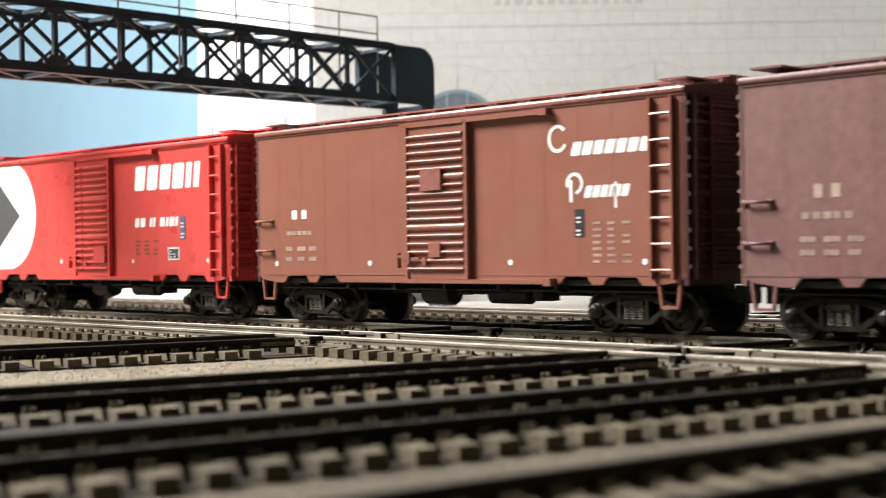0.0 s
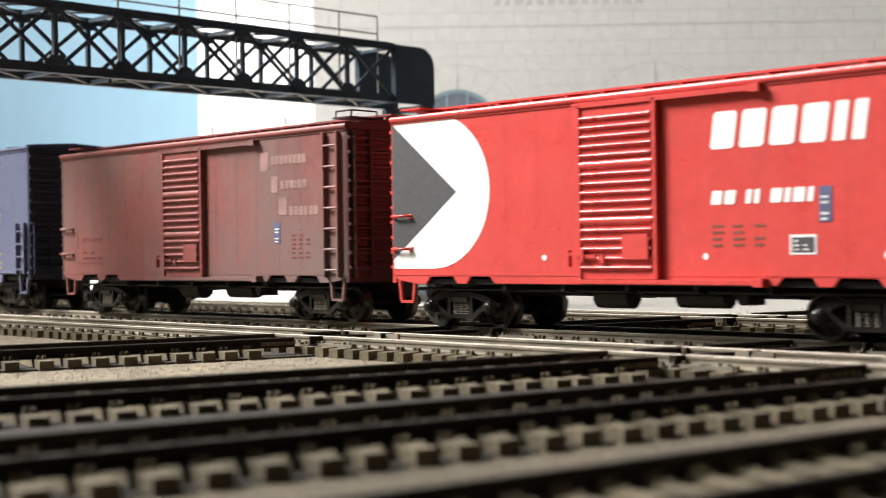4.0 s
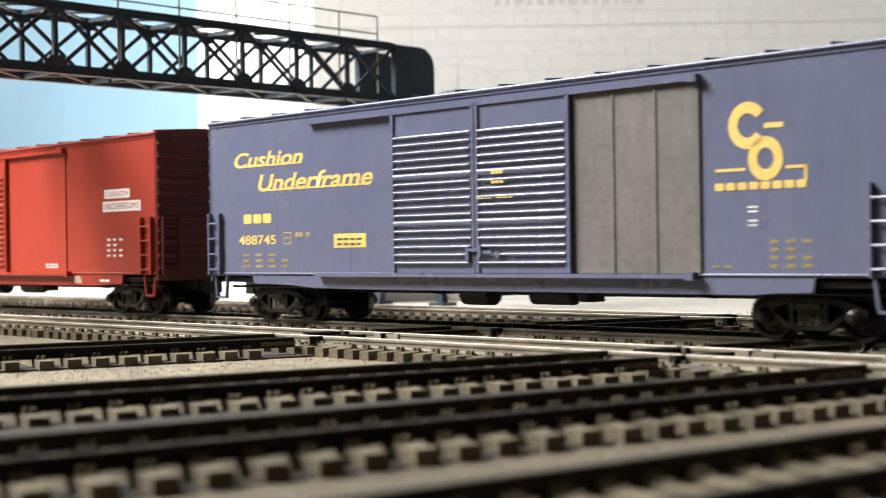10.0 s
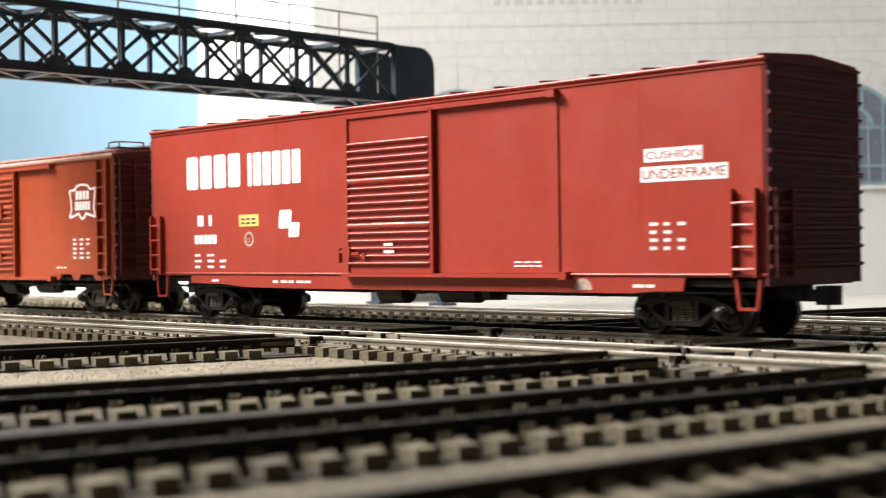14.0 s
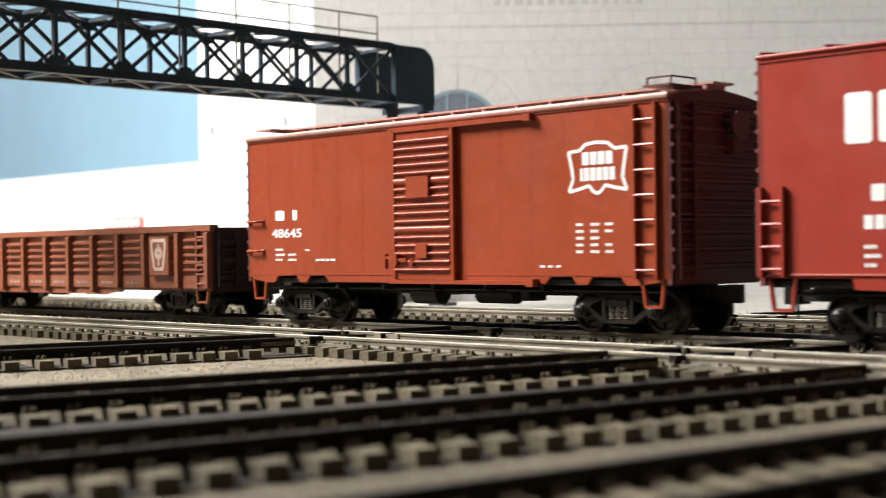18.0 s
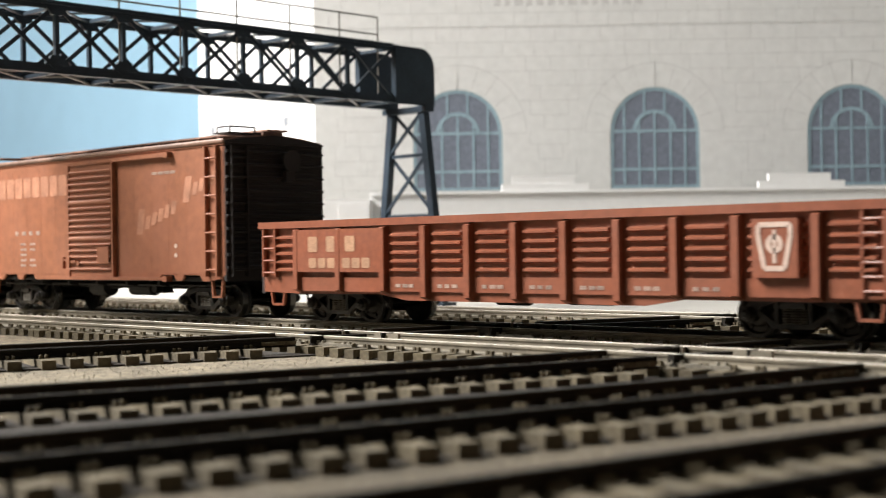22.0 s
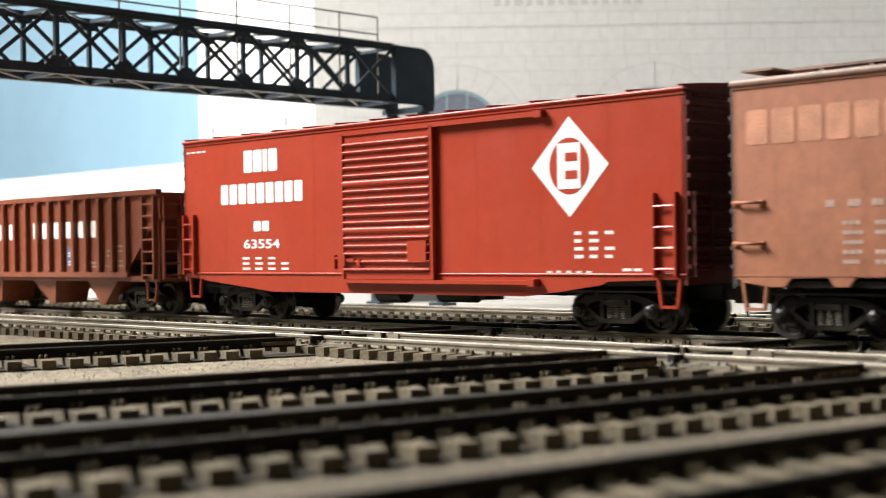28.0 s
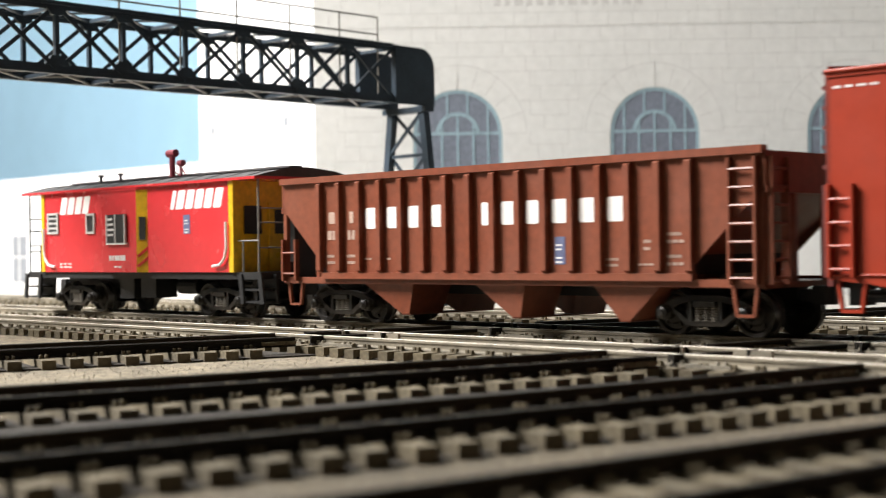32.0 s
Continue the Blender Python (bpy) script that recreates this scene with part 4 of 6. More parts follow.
    # ladders, irons and steps
    if ladders == "full":
        ladder(root, h - 8.4, h - 3.0, 12, eave - 1, 7, m_side)
        ladder(root, -W + 1.5, -W + 7.0, 12, eave - 1, 7, m_end, end_x=h)
        ladder(root, W - 7, W - 1.5, 12, eave - 1, 7, m_end, end_x=-h)
        for z in (27.0, 19.0):
            grab(root, -h + 0.8, -h + 6.6, z, m_side)
    else:
        for s in (-1, 1):
            xx = (h - 7.6, h - 2.2) if s > 0 else (-h + 0.6, -h + 5.4)
            ladder(root, xx[0], xx[1], 12.5, 29.8, 4, m_side)
            ladder(root, -W + 1.2, -W + 7.2, 12.5, 29.8, 4, m_end, end_x=s * h)
        for z in (32.6, 14.8):
            bm = B(); rod(bm, (h + 1.2, -W + 1, z), (h + 1.2, W - 1, z), 0.28); part("end_hand_rail", bm, m_end, root)
    for s in (-1, 1):
        stirrup(root, s * (h - 4.6) - 2.8, s * (h - 4.6) + 2.8, 6.2, 12.2, m_side)
    return root


BOT40 = [(-70.8, 12.6), (-68.5, 11.4), (-62.5, 10.6), (-59.5, 10.6), (-58, 12.3), (-50.2, 12.4), (-48.9, 10.7), (-46, 10.7), (-44.6, 12.4), (-38.4, 12.4), (-36.8, 10.8), (36.8, 10.8), (38.4, 12.4), (44.6, 12.4), (46, 10.7), (48.9, 10.7), (50.2, 12.4), (58, 12.3), (59.5, 10.6), (62.5, 10.6), (68.5, 11.4), (70.8, 12.6)]

P_A = material("brown_boxcar_paint", (0.25, 0.092, 0.062), 0.34, vary=0.07, scale=22, grain=0.05, dirt=(0.22, 0.1, 0.075), dirt_amount=0.12, streak=0.3, spec=0.6)
P_A2 = material("brown_roof_paint", (0.28, 0.11, 0.088), 0.25, vary=0.15, scale=40, spec=0.7)
P_Z = material("plum_brown_paint", (0.19, 0.085, 0.075), 0.47, vary=0.15, scale=35, streak=0.2, dirt=(0.16, 0.1, 0.09), dirt_amount=0.3, spec=0.55)
P_B = material("bright_red_paint", (0.60, 0.066, 0.058), 0.31, vary=0.08, scale=35, grain=0.06, spec=0.6)
P_C = material("faded_oxide_paint", (0.21, 0.058, 0.050), 0.52, vary=0.3, scale=28, dirt=(0.155, 0.105, 0.097), dirt_amount=0.85, streak=0.5, spec=0.55)
P_C2 = material("faded_oxide_edges", (0.22, 0.055, 0.048), 0.52, vary=0.3, scale=40, spec=0.55)
# Oxide paint darkened: the end's shade is put into the colour.
P_CE = material("shaded_oxide_end", (0.050, 0.020, 0.019), 0.6, vary=0.3, scale=40)
P_D = material("navy_boxcar_paint", (0.105, 0.115, 0.185), 0.25, vary=0.07, scale=20, grain=0.06, dirt=(0.13, 0.14, 0.18), dirt_amount=0.12, streak=0.25, spec=0.7)
P_D2 = material("navy_roof_paint", (0.10, 0.115, 0.20), 0.37, vary=0.15, scale=40, spec=0.55)
P_DG = material("unpainted_grey_panel", (0.108, 0.100, 0.090), 0.6, vary=0.25, scale=40, streak=0.5, dirt=(0.055, 0.05, 0.045), spec=0.55)
P_E = material("deep_red_paint", (0.31, 0.036, 0.021), 0.36, vary=0.08, scale=30, grain=0.06, spec=0.42)
P_F = material("rust_red_paint", (0.285, 0.048, 0.017), 0.34, vary=0.10, scale=35, grain=0.08, spec=0.45)
# Shade on the rust-red car's end, mixed into its paint.
P_FE = material("shaded_rust_end", (0.13, 0.036, 0.032), 0.42, vary=0.2, scale=40)
# Paler and pinker than the sides of the rust-red car.
P_FR = material("pale_pink_roof", (0.42, 0.22, 0.18), 0.47, vary=0.2, scale=60, spec=0.55)
P_G = material("gondola_brown_paint", (0.26, 0.078, 0.038), 0.42, vary=0.12, scale=40, dirt=(0.26, 0.11, 0.07), dirt_amount=0.3, spec=0.55)
P_H = material("salmon_brown_paint", (0.285, 0.104, 0.049), 0.52, vary=0.14, scale=30, dirt=(0.33, 0.125, 0.07), dirt_amount=0.4, streak=0.2, spec=0.55)
P_HR = material("dusty_tan_roof", (0.30, 0.175, 0.125), 0.5, vary=0.3, scale=50, dirt=(0.06, 0.042, 0.036), dirt_amount=0.8, spec=0.55)
# Near-black for the salmon car's and gondola's ends and the hopper floor.
P_HD = material("matt_black_end", (0.022, 0.016, 0.015), 0.7, vary=0.4, scale=60, spec=0.55)
P_I = material("orange_red_paint", (0.315, 0.037, 0.016), 0.34, vary=0.07, scale=30, grain=0.05, spec=0.38)
P_J = material("hopper_brown_paint", (0.20, 0.055, 0.028), 0.36, vary=0.12, scale=40, dirt=(0.2, 0.09, 0.06), dirt_amount=0.3, spec=0.4)
P_K = material("caboose_red_paint", (0.58, 0.034, 0.040), 0.25, vary=0.06, scale=35, grain=0.04, spec=0.7)
P_KD = material("dark_red_pipe", (0.22, 0.02, 0.035), 0.6, vary=0.2, scale=60, spec=0.55)
P_KY = material("caboose_yellow_paint", (0.72, 0.44, 0.015), 0.32, vary=0.08, scale=40, spec=0.55)
P_KR = material("caboose_roof_grey", (0.06, 0.055, 0.055), 0.7, vary=0.3, scale=60, spec=0.55)
# Darker copies of the side paints; the unlit ends' shade is in the colour.
P_AE = material("shaded_brown_end", (0.055, 0.022, 0.019), 0.45, vary=0.3, scale=40)
P_DE = material("shaded_navy_end", (0.032, 0.038, 0.062), 0.4, vary=0.25, scale=40)
P_EE = material("shaded_deep_red_end", (0.15, 0.032, 0.034), 0.42, vary=0.25, scale=40)
P_IE = material("shaded_orange_red_end", (0.13, 0.028, 0.024), 0.42, vary=0.25, scale=40)
P_BASE = dict(L=141.6, eave=50.4, bottom=BOT40, ladders="full", roofwalk=True, half_truck=53, panels=15)

# lead car
c = boxcar("boxcar", "plum-brown forty-foot boxcar with white lettering", 0.1716, mats=(P_Z, P_Z, P_Z, P_Z), door=(-10.6, 10.6, 11.8, 48.6), tracks=(-12, 35, -12, 34), **P_BASE)
bm = B(); blocks(bm, -55, -49.5, 27.4, 30, "o_o"); ink("letter_bar", bm, M_INKF, c)
bm = B(); bars(bm, -57.5, -46.5, 23.4, 26.6, 1, 5, 0.8, ragged=False); bars(bm, -58, -43, 16.6, 21.6, 2, 3); ink("data_stencil", bm, M_INKF, c)

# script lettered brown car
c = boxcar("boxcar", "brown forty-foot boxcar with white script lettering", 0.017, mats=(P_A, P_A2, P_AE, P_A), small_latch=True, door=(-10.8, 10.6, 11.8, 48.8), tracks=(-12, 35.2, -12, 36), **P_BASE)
bm = B()
ring(bm, 37.0, 42.6, 2.3, 3.1, 40, 330, sx=0.9); blocks(bm, 40.6, 61.5, 38.6, 41.6, "oononon", slant=0.3)
ring(bm, 41.6, 32.6, 1.7, 2.4, -80, 200, sx=1.0); box(bm, 40.2, 41.0, -W - 0.09, -W, 28.6, 33.4); blocks(bm, 44.2, 56.0, 29.4, 32.0, "onoino", slant=0.3); box(bm, 52.5, 53.1, -W - 0.09, -W, 27.0, 32.6)
ink("letter_bar", bm, M_INKW, c, "white flowing script shapes")
bm = B(); blocks(bm, -55.8, -49.7, 27.3, 29.7, "o_o"); ink("letter_bar", bm, M_INKW, c)
bm = B(); bars(bm, -58, -47, 23.1, 25.6, 1, 5, 0.85, ragged=False); bars(bm, -58.5, -44, 16.2, 21.6, 2, 3); bars(bm, 46.5, 58.5, 15.4, 25.0, 7, 3, 0.6); ink("data_stencil", bm, M_INKF, c)
bm = B(); box(bm, 41.6, 44.2, -W - 0.1, -W, 21, 27); ink("routing_label", bm, M_BLACK, c)
bm = B(); bars(bm, 42.1, 43.7, 21.3, 26.8, 6, 1, 0.9, y=-W - 0.08); ink("data_stencil", bm, M_INKW, c)
bm = B(); box(bm, -4.3, 2.6, -W - 2.4, -W - 1.2, 32.8, 37.6); part("door_placard", bm, P_A2, c)
for x in (-62.5, -25.0, 22.5, 60.2):
    bm = B(); ring(bm, x, 15.6, 0.02, 0.68, n=12); ink("lube_mark", bm, M_INKW, c)

# bright red car with the black and white emblem
c = boxcar("boxcar", "bright red boxcar with a black and white half-round emblem", -0.1371, mats=(P_B, P_B, P_B, P_B), door=(-11.2, 10.1, 12.0, 49.2), tracks=(-12, 34.6, -12, 35), **P_BASE)
bm = B()
n = 24
pts = [(-70.4, 14.2), (-56.6, 14.2)] + [(-56.6 + 18.6 * math.sin(math.pi * k / n), 32.6 - 18.4 * math.cos(math.pi * k / n)) for k in range(1, n)] + [(-56.2, 51.0 - 1.2), (-70.4, 49.8)]
plate(bm, pts, -W - 0.09, -W + 0.04)
ink("emblem", bm, M_INKW, c, "white half-round emblem field")
bm = B(); plate(bm, [(-70.6, 16.4), (-48.8, 32.3), (-70.6, 49.6)], -W - 0.16, -W - 0.05); ink("emblem", bm, M_GREYTRI, c, "dark grey triangle of the emblem")
bm = B(); blocks(bm, 22.2, 55.8, 37.8, 45.2, "oohoii", slant=0.14); ink("letter_bar", bm, M_INKW, c, "bold white slanted name shapes")
bm = B(); blocks(bm, 22.2, 45.0, 26.8, 29.6, "oo_ii_hioi", slant=0.14); ink("number_stencil", bm, M_INKW, c)
bm = B(); box(bm, 46.3, 49.0, -W - 0.1, -W, 22.9, 29.6); ink("routing_label", bm, M_INKB, c)
bm = B(); bars(bm, 46.7, 48.6, 23.2, 29.4, 6, 1, 0.95, y=-W - 0.08); ink("data_stencil", bm, M_INKW, c)
bm = B(); box(bm, 40, 45.7, -W - 0.1, -W, 16.8, 20.6); ink("routing_label", bm, M_INKW, c)
bm = B(); box(bm, 40.5, 45.2, -W - 0.2, -W - 0.05, 17.3, 20.1); ink("routing_label", bm, M_GREYTRI, c)
bm = B(); bars(bm, 41, 44.8, 17.6, 20.0, 3, 2, 0.6, y=-W - 0.16); ink("data_stencil", bm, M_INKW, c)
bm = B(); bars(bm, 22.5, 37, 18.5, 23.5, 4, 3, 0.6); ink("data_stencil", bm, P_A, c)
for x in (-68.5, -21.7, 20.9, 59.9):
    bm = B(); ring(bm, x, 16.6, 0.02, 0.68, n=12); ink("lube_mark", bm, M_INKW, c)

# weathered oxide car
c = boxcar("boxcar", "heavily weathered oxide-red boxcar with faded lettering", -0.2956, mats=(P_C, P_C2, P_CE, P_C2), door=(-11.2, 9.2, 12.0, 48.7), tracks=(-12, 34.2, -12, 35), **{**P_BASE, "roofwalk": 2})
bm = B(); blocks(bm, 35, 38.4, 40.6, 45.8, "o"); blocks(bm, 39.5, 54.3, 42.2, 44.6, "oononono"); blocks(bm, 39.6, 42.4, 34.6, 39.1, "h"); blocks(bm, 43.5, 54.5, 35.6, 37.8, "onoino"); blocks(bm, 42.7, 46.2, 28.6, 33.4, "h"); blocks(bm, 47.2, 59.1, 28.4, 30.8, "ononon")
ink("letter_bar", bm, M_INKC, c, "faded tan stacked name shapes")
bm = B(); box(bm, 40.5, 43.2, -W - 0.1, -W, 21.0, 26.6); ink("routing_label", bm, M_INKB, c)
bm = B(); bars(bm, 40.9, 42.8, 21.3, 26.4, 6, 1, 0.95, y=-W - 0.08); ink("data_stencil", bm, M_INKW, c)
bm = B(); bars(bm, 48, 57, 17, 24, 6, 3, 0.6); bars(bm, -58, -46, 22.8, 25.4, 1, 5); bars(bm, -58.5, -45, 15.6, 20.6, 3, 3); ink("data_stencil", bm, P_C2, c)

# long navy car
BOT60 = [(-105.9, 12.4), (-98, 12.3), (-86.5, 12.3), (-86, 10.2), (-70, 9.9), (-60, 9.2), (-40, 9.0), (72.9, 9.0), (78, 9.4), (86, 9.6), (86.5, 12.4), (98, 12.4), (105.9, 12.4)]
P60 = dict(L=211.8, bottom=BOT60, ladders="low", roofwalk=False, half_truck=82, panels=7, roof_rise=1.6, end_ribs=11)
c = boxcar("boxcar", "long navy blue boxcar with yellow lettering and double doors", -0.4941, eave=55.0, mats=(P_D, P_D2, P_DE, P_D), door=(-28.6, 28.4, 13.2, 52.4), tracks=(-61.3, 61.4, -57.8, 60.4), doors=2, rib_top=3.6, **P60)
bm = B(); box(bm, 28.8, 61.2, -W - 0.5, -W, 13.2, 52.0)
pn = part("grey_panel", bm, P_DG, c, "bare grey plug panel beside the doors")
for x in (39.5, 50.5):
    bm = B(); box(bm, x - 0.3, x + 0.3, -W - 0.75, -W - 0.5, 13.2, 51.2); part("panel_seam", bm, P_DG, pn)
words("lettering", "Cushion", -94.0, -64.0, 42.0, 46.2, M_INKY, c, "yellow script words", shear=0.25, bold=0.02)
words("lettering", "Underframe", -83.4, -36.6, 35.2, 39.9, M_INKY, c, "yellow script words", shear=0.25, bold=0.02)
bm = B(); box(bm, -92.5, -65.0, -W - 0.08, -W, 42.1, 42.5); box(bm, -82.5, -37.6, -W - 0.08, -W, 35.35, 35.75); ink("letter_bar", bm, M_INKY, c)
bm = B(); blocks(bm, -90.1, -77.9, 26.6, 29.2, "oso"); ink("letter_bar", bm, M_INKY, c)
words("number", "488745", -92.4, -75.9, 20.8, 23.4, M_INKY, c, bold=0.012)
bm = B(); bars(bm, -90.5, -68, 14.6, 19.2, 3, 4, 0.55); bars(bm, 77, 87.5, 14.3, 20.6, 4, 3, 0.6); bars(bm, 64, 69, 14.3, 15.4, 1, 2); ink("data_stencil", bm, M_INKYF, c)
bm = B()
for x0, x1, z0, z1 in ((-72.6, -72.3, 20.8, 24.0), (-69.6, -69.3, 20.8, 24.0), (-72.3, -69.6, 20.8, 21.1), (-72.3, -69.6, 23.7, 24.0), (-72.0, -70.0, 22.3, 22.6)):
    box(bm, x0, x1, -W - 0.08, -W, z0, z1)
ink("lube_mark", bm, M_INKYF, c)
bm = B(); blocks(bm, -67.6, -61.4, 22.6, 23.9, "oo_ii"); ink("letter_bar", bm, M_INKYF, c)
bm = B(); box(bm, -51.8, -39.5, -W - 0.1, -W, 19.6, 23.2); ink("routing_label", bm, M_INKY, c, "yellow stencil plate")
bm = B(); bars(bm, -50.5, -40.5, 20.2, 22.8, 2, 4, 0.8, y=-W - 0.08); ink("data_stencil", bm, M_GREYTRI, c)
bm = B(); ring(bm, 72.3, 42.0, 2.4, 4.6, 35, 325, sx=0.95); ring(bm, 76.2, 35.4, 2.1, 4.3, sx=0.9); box(bm, 76, 80.2, -W - 0.1, -W, 41.2, 42.2); box(bm, 64.8, 71.6, -W - 0.1, -W, 33.2, 33.8); box(bm, 80.6, 85.2, -W - 0.1, -W, 33.2, 33.8); box(bm, 84.6, 85.2, -W - 0.1, -W, 30.8, 33.8); blocks(bm, 64.6, 85.0, 29.5, 31.0, "honohoss")
ink("emblem", bm, M_INKY, c, "yellow ring-shaped company emblem")
bm = B(); bars(bm, 72.2, 74.6, 22.4, 27.7, 6, 1, 0.95); ink("data_stencil", bm, M_INKW, c)
bm = B(); bars(bm, 5.5, 9.5, 33.6, 40, 3, 1, 0.95, y=-W - 1.75); bars(bm, 1, 13, 30.2, 32, 1, 2, 0.9, y=-W - 1.75); ink("data_stencil", bm, M_INKY, c)

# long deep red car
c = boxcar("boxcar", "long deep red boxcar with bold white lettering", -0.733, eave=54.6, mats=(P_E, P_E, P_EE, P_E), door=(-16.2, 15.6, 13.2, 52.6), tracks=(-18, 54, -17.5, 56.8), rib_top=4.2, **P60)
bm = B(); box(bm, 16.2, 53.6, -W - 0.35, -W, 13.2, 52.2); part("sliding_panel", bm, P_E, c)
bm = B(); blocks(bm, -87.6, -62.0, 37.0, 46.4, "oooh"); blocks(bm, -58.5, -35.6, 36.9, 46.0, "islhno"); ink("letter_bar", bm, M_INKW, c, "bold white name shapes")
bm = B(); blocks(bm, -82.5, -75.7, 26.4, 29.5, "h_i"); blocks(bm, -84, -73.5, 21.3, 23.9, "ooooo"); ink("letter_bar", bm, M_INKW, c)
bm = B(); box(bm, -62.8, -53.9, -W - 0.1, -W, 25.9, 29.2); ink("routing_label", bm, M_INKY, c, "yellow stencil plate")
bm = B(); bars(bm, -61.8, -54.6, 26.6, 28.8, 2, 3, 0.8, y=-W - 0.08); ink("data_stencil", bm, M_GREYTRI, c)
bm = B(); blocks(bm, -45.2, -40.0, 25.0, 30.0, "o", slant=0.1); blocks(bm, -41.0, -36.6, 22.6, 26.6, "e", slant=0.1); ink("emblem", bm, M_INKW, c)
bm = B(); ring(bm, -58.3, 22.4, 1.5, 2.1); bars(bm, -59.4, -57.3, 21.6, 23.6, 3, 1, 0.9); ink("emblem", bm, M_INKF, c)
bm = B(); bars(bm, -84, -66, 14.4, 19.4, 3, 3, 0.55); bars(bm, 78, 88.5, 18, 24.6, 4, 3, 0.6); bars(bm, 40.5, 51, 14.6, 17.2, 3, 1, 0.95, y=-W - 0.3); bars(bm, -76, -71, 10.6, 12, 1, 1); bars(bm, -48, -31, 10.4, 12, 1, 5, 0.85); bars(bm, 73.5, 80, 10.2, 11.8, 1, 2, 0.9); ink("data_stencil", bm, M_INKW, c)
bm = B(); ring(bm, 60, 9.6, 1.6, 2.5, 0, 180); box(bm, 58.4, 61.6, -W - 0.1, -W, 9.6, 11.0); ink("emblem", bm, M_INKF, c)
for x0, x1, z0, z1, tx in ((76.8, 91.2, 36.1, 38.9, "CUSHION"), (75.8, 97.2, 32.0, 35.2, "UNDERFRAME")):
    bm = B(); box(bm, x0, x1, -W - 0.08, -W, z0, z1); ink("word_panel", bm, M_INKW, c, "white panel with red words")
    words("lettering", tx, x0 + 0.5, x1 - 0.5, z0 + 0.6, z1 - 0.6, P_E, c, y=-W - 0.06)
bm = B(); bars(bm, -5.5, 6.5, 25.2, 26.0, 1, 5, 0.95, y=-W - 1.7); bars(bm, -1.5, 2.8, 18.0, 23.4, 3, 1, 0.9, y=-W - 1.75); ink("data_stencil", bm, M_INKW, c)

# rust red forty-foot car with a shield
PB = dict(P_BASE, roofwalk=2); PB["eave"] = 49.4
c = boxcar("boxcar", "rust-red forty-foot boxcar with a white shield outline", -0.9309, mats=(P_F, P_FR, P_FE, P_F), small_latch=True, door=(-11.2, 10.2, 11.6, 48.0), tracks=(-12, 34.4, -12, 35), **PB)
bm = B()
out = [(44.2, 39.4), (47.2, 39.6), (49.0, 40.9), (52, 41.2), (55, 40.9), (56.8, 39.6), (60, 39.8), (59.2, 36), (58.8, 33.5), (60, 30.8), (56.5, 31.4), (54.2, 32.0), (53.2, 30.8), (52, 30.2), (50.8, 30.8), (49.8, 32.0), (47.5, 31.4), (44.2, 30.8), (45.4, 33.5), (45.0, 36)]
for p, q in zip(out, out[1:] + out[:1]):
    bar(bm, (p[0], -W - 0.04, p[1]), (q[0], -W - 0.04, q[1]), 0.12, 0.75)
blocks(bm, 48.0, 56.2, 36.4, 39.2, "hooh"); blocks(bm, 47.4, 56.8, 33.0, 35.8, "ishlno")
ink("emblem", bm, M_INKW, c, "white shield emblem outline")
bm = B(); blocks(bm, -58.7, -49.6, 27.1, 29.8, "h_i"); ink("letter_bar", bm, M_INKW, c)
words("number", "48645", -60.4, -47.8, 22.5, 24.9, M_INKW, c, bold=0.02)
bm = B(); bars(bm, -58.9, -48, 16.3, 20.4, 3, 2, 0.75); bars(bm, -46.4, -43.6, 18.9, 20.0, 1, 1); bars(bm, -42, -34, 16.2, 17.6, 1, 4, 0.9); bars(bm, 46, 58, 17.5, 24.8, 5, 3, 0.6); bars(bm, 35.5, 42.5, 14.4, 15.6, 1, 3, 0.7); ink("data_stencil", bm, M_INKW, c)
bm = B(); box(bm, -5.2, 2.5, -W - 2.4, -W - 1.2, 31.3, 36.4); part("door_placard", bm, P_F, c)


